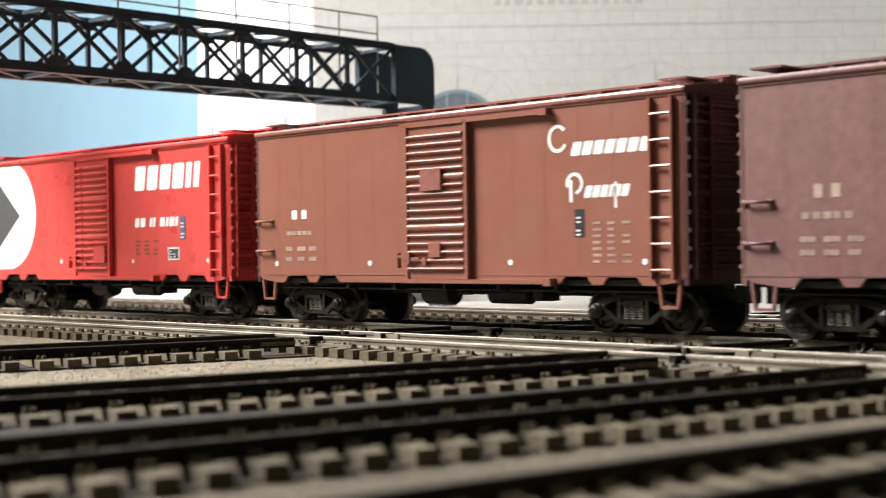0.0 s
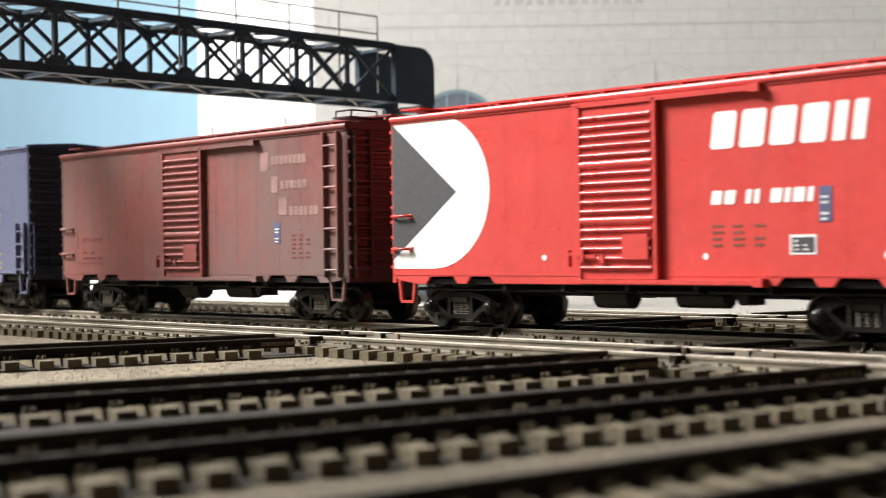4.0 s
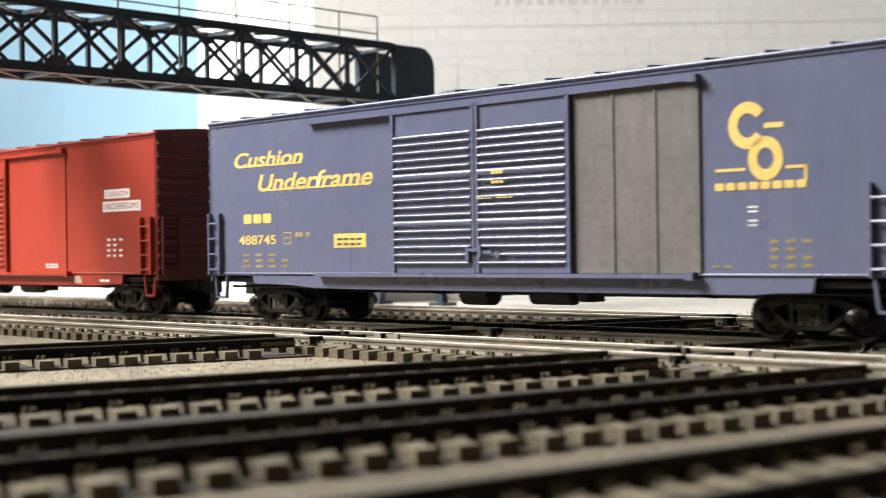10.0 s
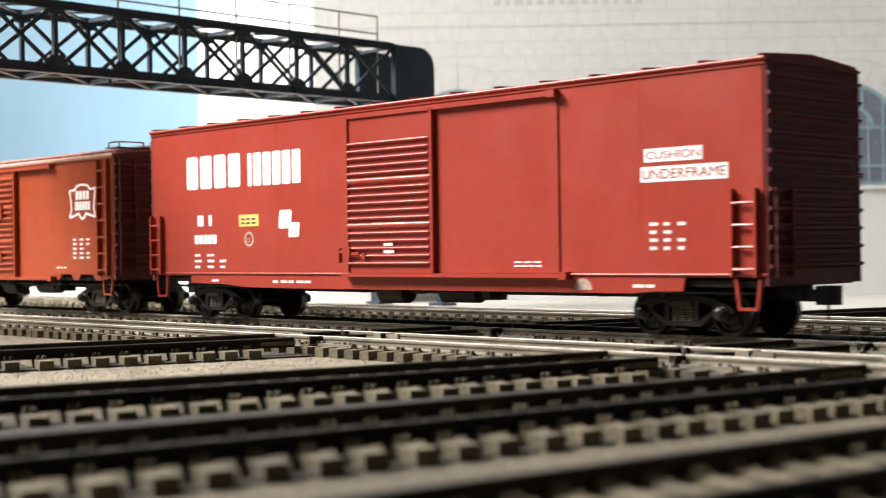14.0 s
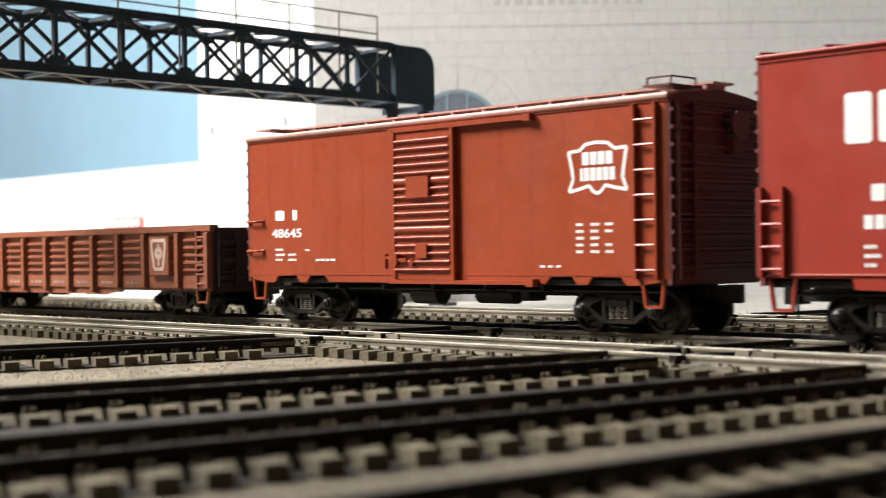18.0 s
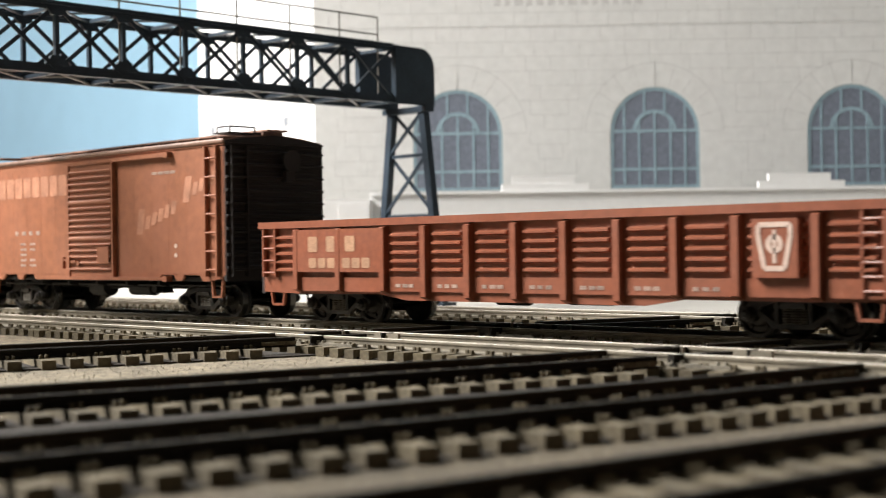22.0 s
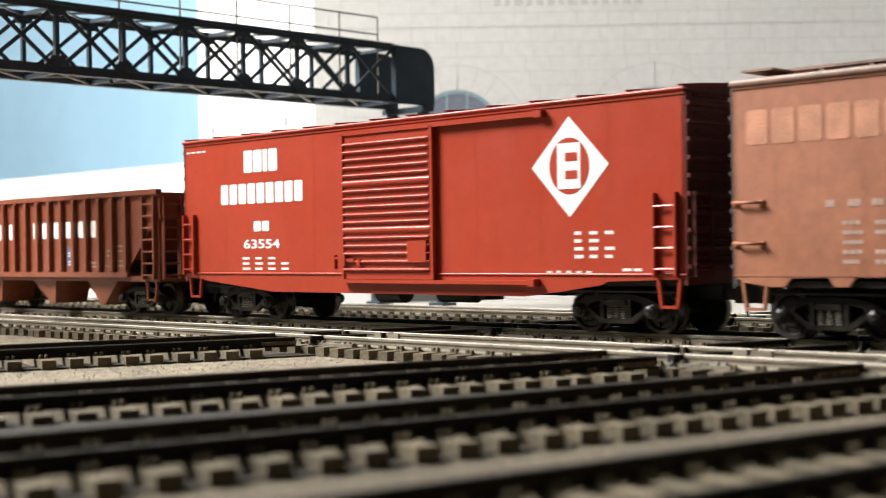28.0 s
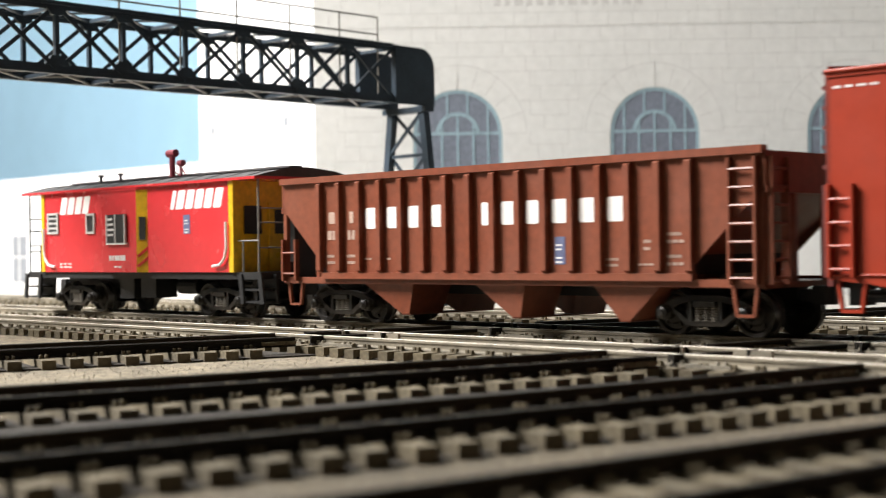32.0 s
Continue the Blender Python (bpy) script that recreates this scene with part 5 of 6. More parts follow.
def gondola():
    h = 93.0
    c = car_root("gondola_car", "red-brown open gondola car with louvred side panels", -1.1113, 68, h)
    underframe(c, h, 68, 9.6)
    bot = [(-h, 8.0), (-78, 7.6), (-46, 7.8), (-36, 6.4), (36, 6.4), (46, 7.8), (78, 7.8), (h, 8.0)]
    for s in (-1, 1):
        bm = B(); plate(bm, [(-h, 25.2), (h, 25.2)] + bot[::-1], s * W - (0 if s < 0 else 0.6), s * W + (0.6 if s < 0 else 0)); part("side_panel", bm, P_G, c)
        bm = B(); box(bm, -h - 0.3, h + 0.3, s * W - 1.5, s * W + 1.5, 25.0, 26.8); part("top_rail", bm, P_G, c, bevel=0.2)
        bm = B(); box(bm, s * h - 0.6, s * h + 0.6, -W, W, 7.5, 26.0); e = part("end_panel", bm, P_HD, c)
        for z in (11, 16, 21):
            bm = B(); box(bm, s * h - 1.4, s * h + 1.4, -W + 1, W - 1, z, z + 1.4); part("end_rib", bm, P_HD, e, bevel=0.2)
    posts = [-77, -60, -43.2] + [-43.2 + 14.65 * k for k in range(1, 8)] + [77.0, 91.6]
    for x in posts:
        bm = B()
        zb = 6.6 if abs(x) < 40 else 8.0
        plate(bm, [(-W, zb), (-W - 2.0, zb + 0.8), (-W - 2.0, 24.4), (-W, 25.0)], x - 0.85, x + 0.85, "x")
        part("side_post", bm, P_G, c, bevel=0.15)
    bays = list(zip(posts, posts[1:]))
    for i, (a, b) in enumerate(bays):
        bm = B()
        if i in (0, 1):
            box(bm, a + 0.9, b - 0.9, -W - 1.9, -W, 13.4, 24.4)
            part("sign_panel", bm, P_G, c)
            bm = B(); box(bm, a + 1.5, b - 1.5, -W - 0.9, -W, 8.4, 12.0); part("lower_panel", bm, P_G, c)
            continue
        for k in range(5):
            z = 13.6 + 2.15 * k
            plate(bm, [(-W, z - 0.35), (-W - 1.3, z), (-W - 1.3, z + 0.45), (-W, z + 0.95)], a + 2.6, b - 2.6, "x")
        box(bm, a + 1.6, b - 1.6, -W - 0.7, -W, 8.6, 12.2)
        part("louvre_panel", bm, P_G, c)
    for x0, x1 in ((-h + 1, -h + 12),):
        bm = B()
        for k in range(5):
            z = 13.6 + 2.15 * k
            plate(bm, [(-W, z - 0.35), (-W - 1.1, z), (-W - 1.1, z + 0.45), (-W, z + 0.95)], x0 + 5, x1 + 3, "x")
        part("louvre_panel", bm, P_G, c)
    ladder(c, 86.2, 91.2, 9, 25, 6, P_G); ladder(c, -h + 1.5, -h + 6.5, 12, 25, 4, P_G)
    ladder(c, -W + 1, -W + 7, 9, 25, 5, P_HD, end_x=h)
    for s in (-1, 1):
        stirrup(c, s * (h - 6) - 3, s * (h - 6) + 3, 4.6, 9, P_G)
    bm = B(); blocks(bm, -71.4, -53.0, 18.6, 22.6, "h_h_h", y=-W - 1.9); ink("letter_bar", bm, M_INKT, c)
    bm = B(); blocks(bm, -71.2, -47.4, 14.4, 17.0, "sho_ohn", y=-W - 1.9); ink("number_stencil", bm, M_INKT, c)
    bm = B()
    for a, b in bays[2:9]:
        bars(bm, a + 4, b - 3.5, 9.6, 11.6, 1, 3, 0.8, y=-W - 0.72, ragged=False)
    ink("data_stencil", bm, M_INKF, c)
    bm = B(); box(bm, 63.6, 73.6, -W - 2.3, -W - 0.1, 12.4, 23.8); part("emblem_board", bm, P_G, c, bevel=0.2)
    bm = B()
    ks = [(65.2, 22.6), (72.0, 22.6), (72.2, 20.8), (70.8, 14.2), (66.4, 14.2), (65.0, 20.8)]
    for p, q in zip(ks, ks[1:] + ks[:1]):
        bar(bm, (p[0], -W - 2.35, p[1]), (q[0], -W - 2.35, q[1]), 0.15, 1.0)
    ring(bm, 68.6, 18.9, 0.8, 1.9, y=-W - 2.3, n=16); box(bm, 68.2, 69.0, -W - 2.4, -W - 2.3, 15.2, 21.6)
    ink("emblem", bm, M_INKP, c, "pale keystone-shaped emblem outline")


gondola()

# sooty salmon brown car
PB = dict(P_BASE, roofwalk=2); PB["eave"] = 50.2
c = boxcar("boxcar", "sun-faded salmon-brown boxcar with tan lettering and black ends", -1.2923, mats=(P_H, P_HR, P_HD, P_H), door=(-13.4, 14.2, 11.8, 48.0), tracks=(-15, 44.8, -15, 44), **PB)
bm = B(); blocks(bm, -67.6, -16.0, 38.2, 45.0, "lhohnhnnh", gap=0.18); ink("letter_bar", bm, M_INKS, c, "faded tan block name shapes")
bm = B()
blocks(bm, 25.2, 28.6, 24.6, 32.4, "h", slant=0.2); blocks(bm, 29.6, 46.0, 26.2, 30.2, "nonon", slant=0.3, rise=0.30, gap=0.35); blocks(bm, 50.0, 53.4, 33.6, 41.2, "o", slant=0.2); blocks(bm, 54.6, 66.0, 35.6, 39.4, "nonn", slant=0.3, rise=0.30, gap=0.35)
ink("letter_bar", bm, M_INKS, c, "faded tan sloping script shapes")
bm = B(); bars(bm, 34.0, 47.0, 42.4, 44.4, 1, 4, 0.85, ragged=False); bars(bm, -50.5, -31.5, 25.6, 28.6, 1, 4, 0.55, ragged=False); bars(bm, -47, -34, 15, 24, 5, 2, 0.7); ink("data_stencil", bm, M_INKF, c)
bm = B(); ring(bm, 46.0, 21.0, 0.02, 0.68, n=12); ring(bm, 46.0, 18.2, 0.02, 0.68, n=12); ink("lube_mark", bm, M_INKP, c)

# orange red fifty-foot car with a diamond
BOT50 = [(-88.4, 12.0), (-80, 11.3), (-77.5, 10.8), (-60, 9.2), (-48, 8.0), (44, 7.9), (54, 9.0), (66, 10.6), (68, 11.4), (88.4, 12.0)]
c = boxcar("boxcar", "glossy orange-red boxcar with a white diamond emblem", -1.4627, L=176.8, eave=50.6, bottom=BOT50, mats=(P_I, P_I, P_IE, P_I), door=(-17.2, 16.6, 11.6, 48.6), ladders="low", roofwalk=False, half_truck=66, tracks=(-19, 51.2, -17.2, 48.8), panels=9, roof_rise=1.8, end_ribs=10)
bm = B(); plate(bm, [(57.8, 47.4), (68.7, 36.5), (57.8, 25.4), (47.0, 36.6)], -W - 0.09, -W + 0.04); ink("emblem", bm, M_INKW, c, "white diamond emblem with a ring and bars")
bm = B(); ring(bm, 57.8, 36.6, 0.02, 6.2, y=-W - 0.08, sx=0.92, n=36)
ink("emblem", bm, P_I, c, "red disc of the emblem")
bm = B(); box(bm, 54.6, 61.0, -W - 0.26, -W - 0.12, 31.6, 41.6); ink("emblem", bm, M_INKW, c, "white block on the disc")
bm = B()
for z in (33.7, 37.6):
    box(bm, 56.8, 60.3, -W - 0.34, -W - 0.2, z, z + 1.9)
ink("emblem", bm, P_I, c)
bm = B(); blocks(bm, -59.6, -44.8, 40.8, 46.9, "ehie", gap=0.16); blocks(bm, -70.4, -34.2, 32.2, 37.8, "lhohnhnnh", gap=0.24); ink("letter_bar", bm, M_INKW, c, "bold white name shapes")
bm = B(); blocks(bm, -55.4, -48.7, 24.5, 27.3, "el"); ink("letter_bar", bm, M_INKW, c)
words("number", "63554", -60.1, -44.1, 19.8, 22.3, M_INKW, c, bold=0.012)
bm = B(); bars(bm, -60.7, -37.6, 13.9, 18.2, 3, 4, 0.6); bars(bm, 59, 71.7, 16.4, 23.2, 4, 3, 0.6); bars(bm, 51, 65, 13.2, 14.3, 1, 5, 0.6); bars(bm, 72, 78, 13.6, 15, 1, 2, 0.8); bars(bm, -87, -77, 47.6, 48.6, 1, 4, 0.8); ink("data_stencil", bm, M_INKW, c)


def hopper():
    h = 74.4
    c = car_root("hopper_car", "brown open hopper car with ribbed sides and three bays", -1.6393, 57, h)
    bm = B(); box(bm, -h + 2, h - 2, -2.2, 2.2, 7.6, 10.6); part("centre_sill", bm, M_BLACK, c)
    for s in (-1, 1):
        bm = B()
        plate(bm, [(-h, 37.0), (h, 37.0), (h, 30), (55.5, 12.6), (-55.5, 12.6), (-h, 30)], s * W - (0 if s < 0 else 0.6), s * W + (0.6 if s < 0 else 0))
        part("side_panel", bm, P_J, c)
        bm = B(); box(bm, -h - 0.3, h + 0.3, s * W - 1.1, s * W + 1.1, 36.6, 38.2); part("top_rail", bm, P_J, c, bevel=0.2)
        bm = B(); box(bm, -58, 58, s * W - 0.9, s * W + 0.9, 11.6, 13.2); box(bm, -h, h, s * W * 0.95 - 0.8, s * W * 0.95 + 0.8, 10.4, 12.0); part("side_sill", bm, P_J, c)
        # sloping floor, end posts, end platform
        bm = B(); plate(bm, [(s * h, 31.5), (s * h, 30.3), (s * 52, 12.2), (s * 52, 13.4)], -W + 0.6, W - 0.6); part("slope_sheet", bm, P_J, c)
        bm = B(); box(bm, s * h - 0.5, s * h + 0.5, -W, W, 29, 37.2); box(bm, s * h - 0.9, s * h + 0.9, -W, W, 29, 30.2); part("end_panel", bm, P_J, c)
        bm = B()
        for y in (-W + 0.6, -6, 6, W - 0.6):
            box(bm, s * (h - 0.6) - 0.6, s * (h - 0.6) + 0.6, y - 0.6, y + 0.6, 10.5, 30)
        part("corner_post", bm, P_J, c)
        bm = B(); box(bm, s * (h - 9) - 9, s * (h - 9) + 9, -W + 0.6, W - 0.6, 10.2, 11.4); part("end_sill", bm, P_J, c)
        stirrup(c, s * (h - 4.5) - 2.8, s * (h - 4.5) + 2.8, 4.8, 11, P_J)
    for k in range(16):
        x = -58.6 + 7.74 * k
        bm = B(); plate(bm, [(-W, 13.0), (-W - 1.5, 13.8), (-W - 1.5, 36.0), (-W, 36.8)], x - 0.75, x + 0.75, "x"); part("side_post", bm, P_J, c, bevel=0.12)
    for xl, xr, xm in ((-47, -25.5, -29.8), (-7.5, 11, 7.2), (29, 50.5, 38.4)):
        bm = B()
        for y0, y1 in ((-W + 1.5, -2.5), (2.5, W - 1.5)):
            v = []
            for x, z, yy in ((xl, 12.2, 0), (xr, 12.2, 0), (xm + 1.3, 3.0, 1.0), (xm - 1.3, 3.0, 1.0)):
                v.append([bm.verts.new((x, y0 + yy, z)), bm.verts.new((x, y1 - yy, z))])
            bm.faces.new([a[0] for a in v]); bm.faces.new([a[1] for a in v[::-1]])
            for i in range(4):
                j = (i + 1) % 4
                bm.faces.new((v[i][0], v[i][1], v[j][1], v[j][0]))
        hp = part("hopper_bay", bm, P_J, c)
        bm = B(); box(bm, xm - 1.5, xm + 1.5, -W + 2.7, W - 2.7, 2.7, 3.1); part("bay_door", bm, P_J, hp)
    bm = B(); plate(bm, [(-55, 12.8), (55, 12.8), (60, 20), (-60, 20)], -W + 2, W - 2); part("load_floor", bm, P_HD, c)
    ladder(c, h - 7.4, h - 1.4, 11, 36, 7, P_J); ladder(c, -W + 1, -W + 7, 11, 36, 7, P_J, end_x=h)
    ladder(c, -h + 0.6, -h + 6, 11, 22, 2, P_J)
    bm = B(); rod(bm, (-h - 1.2, -9, 27.4), (-h - 0.8, -9, 27.4), 3.0, 18); part("brake_wheel", bm, M_HANDRAIL, c)
    bm = B(); rod(bm, (-h + 6, -9, 15), (-h + 14, -9, 15), 2.6, 14); part("air_reservoir", bm, M_BLACK, c)
    spots = [(-41.3, -36.4), (-33.4, -28.4), (-25.7, -20.8), (-17.5, -12.9), (-0.9, 1.2), (5.2, 9.9), (12.8, 16.6), (20.4, 25.2), (28.1, 32.9), (35.9, 40.8)]
    bm = B()
    for (a, b), s in zip(spots, "hoohislhno"):
        blocks(bm, a, b, 24.2, 29.5, s)
    ink("letter_bar", bm, M_INKW, c, "white block name shapes between the ribs")
    bm = B(); blocks(bm, -55.6, -52.9, 25.8, 28.8, "h"); blocks(bm, -47.4, -46.0, 25.8, 28.8, "i"); blocks(bm, -56.2, -52.4, 21.6, 24.0, "oo"); blocks(bm, -48.2, -44.4, 21.6, 24, "io"); ink("letter_bar", bm, M_INKF, c)
    bm = B(); bars(bm, -56.4, -52.2, 15.4, 20.4, 3, 1, 0.9); bars(bm, -48.6, -43.8, 15.4, 20.4, 3, 1, 0.9); bars(bm, -42.0, -38.5, 16.4, 17.6, 1, 2); bars(bm, -33.5, -31.5, 16.4, 17.6, 1, 1); bars(bm, 35.6, 40.8, 14.6, 18.4, 3, 1, 0.85); bars(bm, 44, 49, 14.8, 15.8, 1, 1, 0.9); bars(bm, 45.5, 48, 18, 21, 2, 1, 0.9); bars(bm, 51.4, 57.0, 14.8, 24, 6, 1, 0.9); ink("data_stencil", bm, M_INKF, c)
    bm = B(); box(bm, 21.2, 24.2, -W - 0.1, -W, 15.1, 21.2); ink("routing_label", bm, M_INKB, c)
    bm = B(); bars(bm, 21.6, 23.6, 15.4, 21, 6, 1, 0.95, y=-W - 0.08); ink("data_stencil", bm, M_INKW, c)


hopper()


def caboose():
    h = 52.6
    c = car_root("caboose", "red caboose with yellow bay window and black underframe", -1.7902, 40, 64)
    bm = B(); box(bm, -64.5, 64.5, -W + 1, W - 1, 11.2, 13.2); part("deck", bm, M_BLACK, c)
    bm = B(); box(bm, -62, 62, -2.4, 2.4, 7.6, 11.2); part("centre_sill", bm, M_BLACK, c)
    for x0, x1, zz in ((-13.2, -5.1, 4.8), (-1.2, 7.0, 5.2)):
        bm = B(); box(bm, x0, x1, -W + 5, -5, zz, 11.2); part("equipment_box", bm, M_BLACK, c, bevel=0.3)
    bm = B(); rod(bm, (14, -8, 8.6), (24, -8, 8.6), 2.2, 14); part("air_reservoir", bm, M_BLACK, c)
    wy = W - 0.8
    for s in (-1, 1):
        bm = B(); box(bm, -h, h, s * wy - 0.5, s * wy + 0.5, 13.2, 39.4); part("side_panel", bm, P_K, c)
        bm = B(); box(bm, s * h - 0.4, s * h + 0.4, -wy, wy, 13.2, 39.4); e = part("end_panel", bm, P_KY, c)
        bm = B(); box(bm, s * h - 1.0, s * h + 1.0, -wy - 0.75, -wy + 2, 13.2, 39.2); part("corner_post", bm, P_KY, c)
        bm = B(); box(bm, s * (h + 0.7) - 0.3, s * (h + 0.7) + 0.3, -5, 5, 13.6, 33); part("end_door", bm, P_KY, e)
        bm = B(); box(bm, s * (h + 0.8) - 0.3, s * (h + 0.8) + 0.3, -3, 3, 24, 31); part("door_window", bm, M_BLACK, e)
        bm = B(); box(bm, s * (h + 0.6) - 0.3, s * (h + 0.6) + 0.3, -13.5, -7.5, 24, 32); part("end_window", bm, M_BLACK, e)
        # steps
        for y0 in (-W + 0.8, -W + 5.8):
            for xa in (55.8, 64.8):
                bm = B(); bar(bm, (s * xa, y0, 12.6), (s * (xa + 1), y0, 4.4), 0.7, 1.6); part("step_side", bm, M_BLACK, c)
        bm = B(); plate(bm, [(s * 55.6, 12.6), (s * 64.9, 12.6), (s * 65.9, 4.3), (s * 56.4, 4.3)], -W + 6.2, -W + 6.8); part("step_back", bm, M_BLACK, c)
        for z in (4.6, 8.0):
            bm = B(); box(bm, min(s * 56, s * 65), max(s * 56, s * 65), -W + 1, -W + 6, z, z + 0.6); part("step_tread", bm, M_BLACK, c)
        for y in (-W + 1.4, W - 1.4):
            for p, q, r in (((s * 63.6, y, 12.6), (s * 63.6, y, 40), 0.3), ((s * 63.6, y, 27), (s * 63.6, y * 0.45, 27), 0.24), ((s * 63.6, y, 20), (s * 63.6, y * 0.45, 20), 0.24), ((s * 63.6, y * 0.45, 12.6), (s * 63.6, y * 0.45, 27), 0.24),
                            ((s * 63.6, y, 22), (s * (h + 1.5), y, 22), 0.24), ((s * 63.6, y, 31), (s * 63.6, -y * 0.2, 31), 0.22), ((s * 56.5, y, 13.2), (s * 56.5, y, 22), 0.24)):
                bm = B(); rod(bm, p, q, r); part("platform_railing", bm, M_HANDRAIL if s > 0 else M_BLACK, c)
        bm = B(); rod(bm, (s * 65.6, 3, 27), (s * 66.2, 3, 27), 3.1, 18); rod(bm, (s * 65.9, 3, 13), (s * 65.9, 3, 27), 0.4); part("brake_wheel", bm, M_SILVER if s > 0 else M_BLACK, c)
        # curved hand rails at the corners of the side
        bm = B()
        pts = [(s * (h - 1.6), 27.5), (s * (h - 1.6), 20), (s * (h - 2.4), 17.4), (s * (h - 4.6), 15.4), (s * (h - 8.5), 14.9)]
        for p, q in zip(pts, pts[1:]):
            rod(bm, (p[0], -wy - 1.3, p[1]), (q[0], -wy - 1.3, q[1]), 0.4)
        part("corner_grab_iron", bm, M_INKW, c)
    # roof
    bm = B()
    prof = [(-W - 0.9, 39.0), (-W - 0.9, 39.7), (-W * 0.6, 41.6), (0, 42.6), (W * 0.6, 41.6), (W + 0.9, 39.7), (W + 0.9, 39.0)]
    plate(bm, prof, -65, 65, "x"); part("roof", bm, P_K, c)
    bm = B()
    plate(bm, [(a * 0.985, b + 0.12) for a, b in prof[1:6]], -65.12, 65.12, "x")
    rc = part("roof_cover", bm, P_KR, c)
    for k in range(13):
        x = -60 + 10 * k
        bm = B(); plate(bm, [(a * 0.95, b + 0.45) for a, b in prof[1:6]], x - 0.4, x + 0.4, "x")
        part("roof_rib", bm, P_KR, rc)
    bm = B(); box(bm, -60, 60, -2.5, 2.5, 42.9, 43.4); part("running_board", bm, P_KR, c)
    bm = B(); rod(bm, (5.2, -5, 42), (5.2, -5, 49.6), 0.95, 12); rod(bm, (3.1, -5, 49.9), (7.3, -5, 49.9), 1.2, 12); part("stove_pipe", bm, P_KD, c, "dark red smoke pipe with a crosswise cap")
    bm = B(); rod(bm, (8.4, -4, 42), (8.4, -4, 46.4), 0.55, 10); rod(bm, (7.3, -4, 46.8), (9.7, -4, 46.8), 1.0, 10); rod(bm, (5.4, -5, 44.6), (7.8, -4, 43.0), 0.25); rod(bm, (8.4, -4, 45.6), (11.0, -4, 43.0), 0.25); part("vent_pipe", bm, P_KD, c)
    for x in (-35, -23):
        bm = B(); rod(bm, (x, -6, 42), (x, -6, 44.6), 0.5, 8); rod(bm, (x, -6, 44.4), (x, -6, 45.0), 1.1, 8); part("roof_vent", bm, P_KR, c)
    bm = B(); box(bm, 64.2, 67.0, -6.5, 2.5, 12.6, 30.5); box(bm, 63.8, 67.2, -9, 9, 12.4, 16); part("brake_stand", bm, M_BLACK, c, bevel=0.3)
    # bay window
    by = W + 1.7
    bm = B(); plate(bm, [(-12.6, -wy), (-12.6, -by), (7.0, -by), (10.4, -wy)], 13.2, 38.4, "z"); bay = part("bay", bm, P_K, c, bevel=0.2)
    bm = B(); plate(bm, [(7.1, -by - 0.05), (10.6, -wy - 0.15), (10.5, -wy + 0.3), (6.8, -by + 0.4)], 13.2, 38.3, "z"); part("bay_cheek", bm, P_KY, bay, "yellow angled bay side")
    bm = B()
    for z0 in (15.0, 18.0):
        bar(bm, (7.5, -by + 0.1, z0), (10.2, -wy - 0.45, z0 + 2.6), 0.4, 0.8)
    part("cheek_stripe", bm, P_K, bay)
    bm = B(); plate(bm, [(7.9, -by + 0.6), (9.7, -wy - 0.8), (9.6, -wy - 0.6), (7.8, -by + 0.8)], 23.0, 30.0, "z")
    for v in bm.verts:
        v.co.y -= 0.25
    part("bay_window", bm, M_BLACK, bay)
    bm = B(); plate(bm, [(-13.2, -wy), (-13.0, -by - 0.3), (7.3, -by - 0.3), (11, -wy)], 38.2, 38.7, "z"); part("bay_roof", bm, P_K, bay)
    for x0, x1, z0, z1, y in ((-49.0, -42.6, 26, 32.3, wy), (-24.6, -20.0, 25.7, 31.6, wy), (-8.6, 1.9, 22.2, 31.0, by)):
        bm = B(); box(bm, x0, x1, -y - 0.75, -y - 0.2, z0, z1)
        w = part("window", bm, M_BLACK, c if y < by else bay, "dark window with a metal frame")
        if y < by:
            bm = B()
            for a, b, e, f in ((x0 - 0.3, x1 + 0.3, z0 - 0.3, z0 + 0.4), (x0 - 0.3, x1 + 0.3, z1 - 0.4, z1 + 0.3), (x0 - 0.3, x0 + 0.5, z0, z1), (x1 - 0.5, x1 + 0.3, z0, z1)):
                box(bm, a, b, -y - 1.0, -y - 0.4, e, f)
            if x0 < -40:
                for k in range(3):
                    box(bm, x0, x1, -y - 0.9, -y - 0.7, z0 + 1.3 + 1.6 * k, z0 + 1.9 + 1.6 * k)
            part("window_frame", bm, M_SILVER, w)
        else:
            bm = B(); box(bm, -3.9, -3.3, -y - 1.0, -y - 0.4, z0, z1); box(bm, x1 - 0.4, x1 + 0.1, -y - 1.0, -y - 0.4, z0, z1); box(bm, x0 - 0.2, x0 + 0.4, -y - 1.0, -y - 0.4, z0, z1); part("window_frame", bm, M_SILVER, w)
    bm = B(); bars(bm, -8.0, -4.2, 24.4, 30.8, 4, 1, 0.98, y=-by + W - W - 0.8, ragged=False); ink("data_stencil", bm, M_INKW, c)
    bm = B(); box(bm, -9.2, 2.4, -by - 0.7, -by - 0.2, 21.7, 22.2); part("window_sill", bm, M_INKW, c)
    y = -wy - 0.5
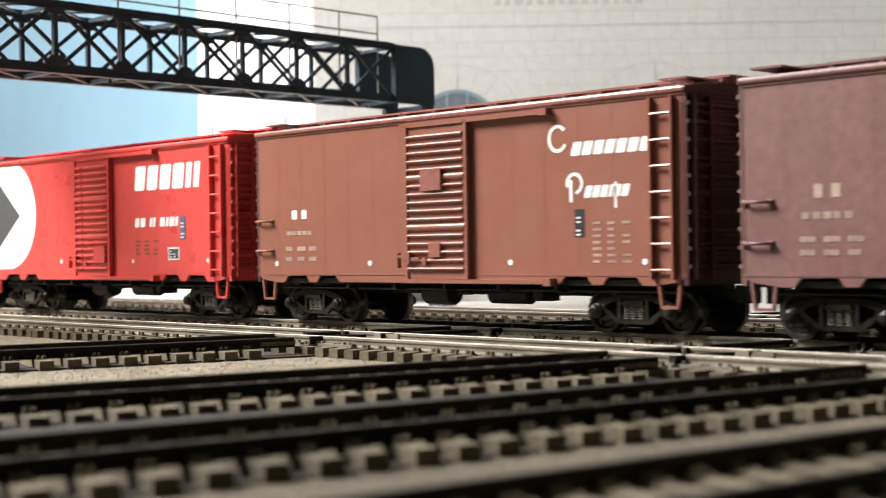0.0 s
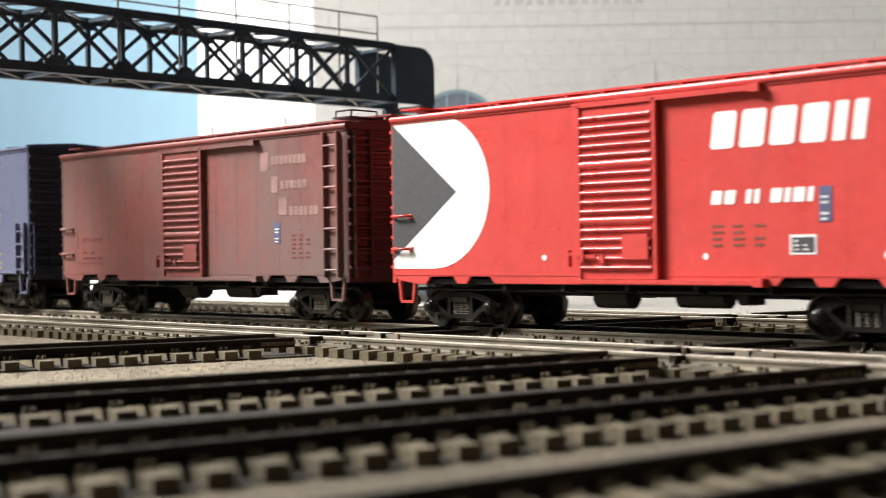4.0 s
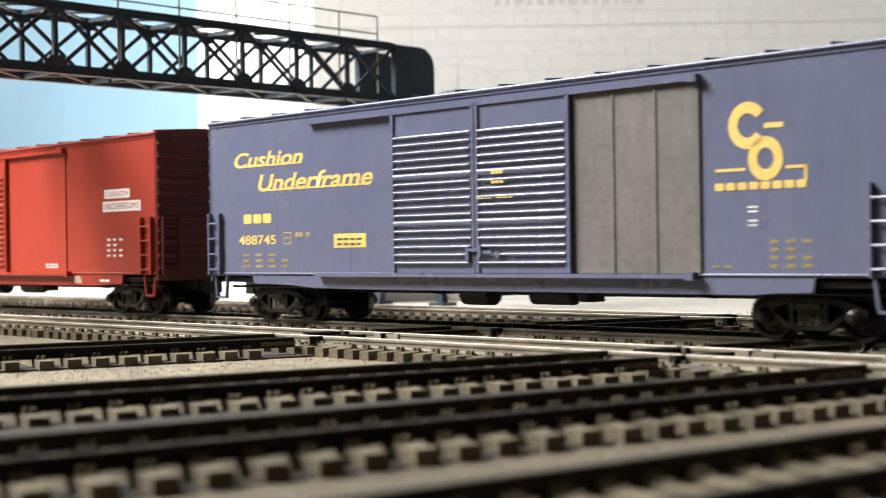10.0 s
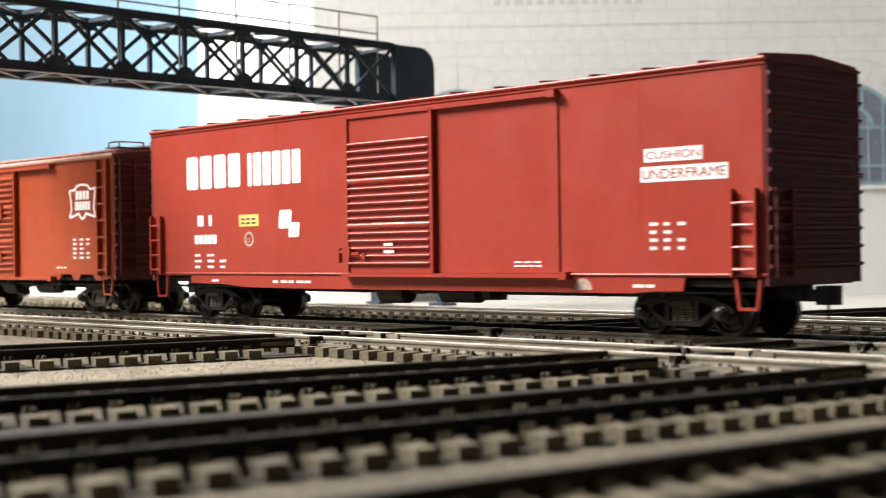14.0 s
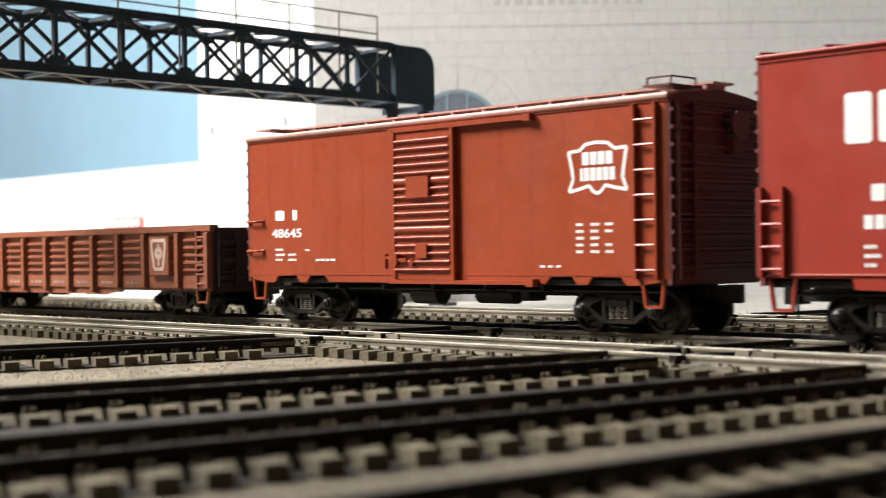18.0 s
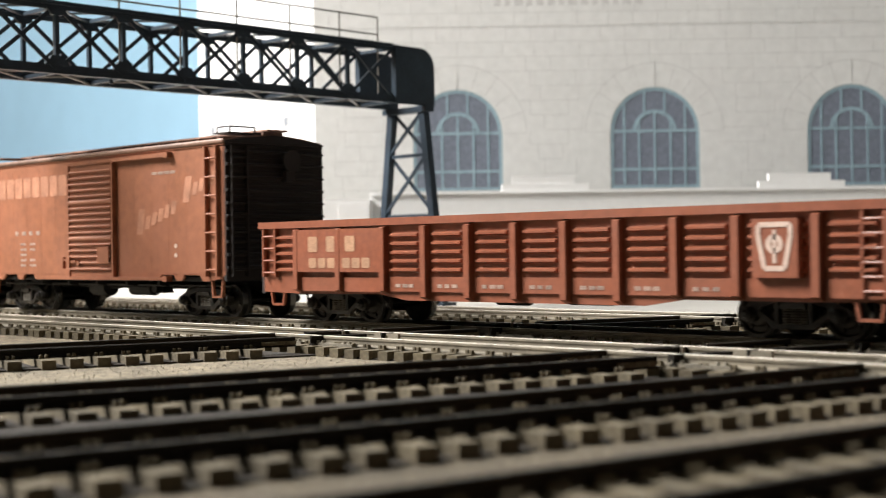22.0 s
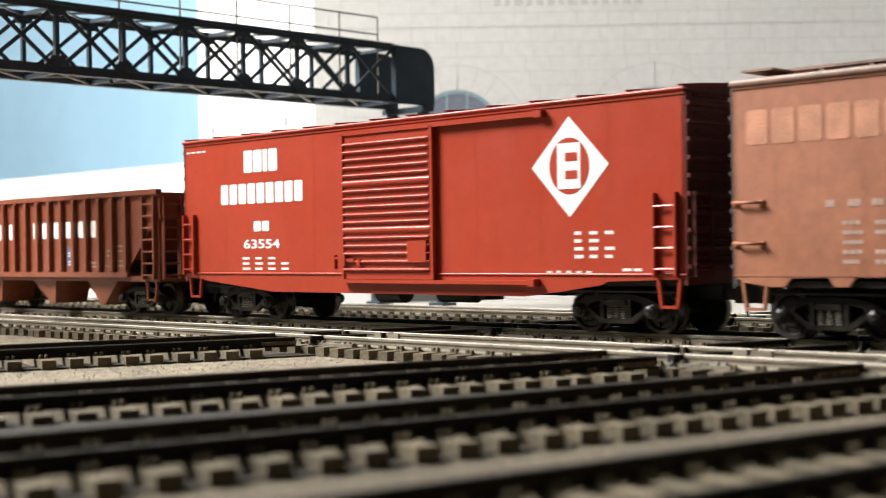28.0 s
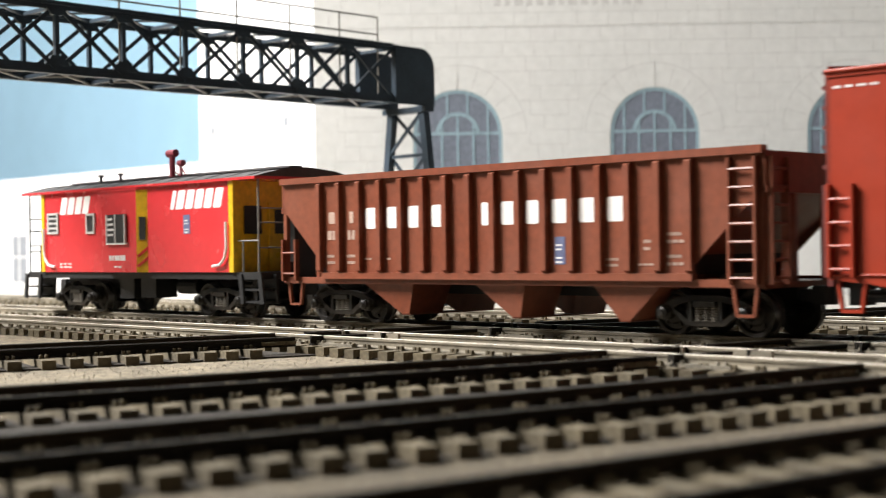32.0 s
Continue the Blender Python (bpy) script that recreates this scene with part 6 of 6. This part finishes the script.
    bm = B(); blocks(bm, -41.7, -24.0, 31.9, 37.5, "hooh", y=y, gap=0.24, slant=0.3); blocks(bm, 22.4, 47.6, 31.7, 37.3, "islhno", y=y, gap=0.24, slant=0.3); ink("letter_bar", bm, M_INKW, c, "bold white slanted name shapes")
    bm = B(); box(bm, 29.1, 32.4, y - 0.1, y, 24.4, 30); ink("routing_label", bm, M_INKB, c)
    bm = B(); bars(bm, 29.6, 32.0, 24.7, 29.8, 6, 1, 0.95, y=y - 0.08); ink("data_stencil", bm, M_INKW, c)
    bm = B(); bars(bm, -8.4, 1.1, 16.8, 20.4, 1, 6, 0.85, y=-by, ragged=False); bars(bm, -5.5, -1.0, 14.6, 15.8, 1, 2, 0.9, y=-by); bars(bm, -42, -34, 14.6, 16.6, 2, 3, 0.8, y=y); ink("number_stencil", bm, M_INKW, c)


caboose()

# ---- the train's way along the line ----
TRAVEL = (0.0, 0.1043, 0.2085, 0.3144, 0.4193, 0.5242, 0.6289, 0.7336, 0.8406, 0.9438, 1.0474, 1.1525, 1.2569, 1.3606, 1.4623, 1.5665, 1.671)


def motions():
    d = direction(ANG1)
    for root, wheels, off in CARS:
        walk(root, [(2 * i, pose(d.x * (off + s), LINE1["main"] + d.y * (off + s), 0, rz=ANG1)) for i, s in enumerate(TRAVEL)])
        # wheels turn while the car is near the crossing
        t_in = max(0.0, (-0.5 - off) / 0.0522)
        t_out = min(32.0, (0.45 - off) / 0.0522)
        t_in, t_out = round(t_in * 10) / 10, round(t_out * 10) / 10
        steps = max(1, round((t_out - t_in) * 10))
        for k, w in enumerate(wheels):
            rows = [(0.0, 0.0)] if t_in > 0 else []
            for i in range(steps + 1):
                rows.append((t_in + i * 0.1, i * 0.1 * 0.0522 / 0.0048))
            if t_out < 32.0:
                rows.append((32.0, rows[-1][1]))
            x = w.matrix_basis.translation.x
            walk(w, [(t, Matrix.Translation((x, 0, 0.0048)) @ Matrix.Rotation(a + k, 4, "Y")) for t, a in rows])


motions()
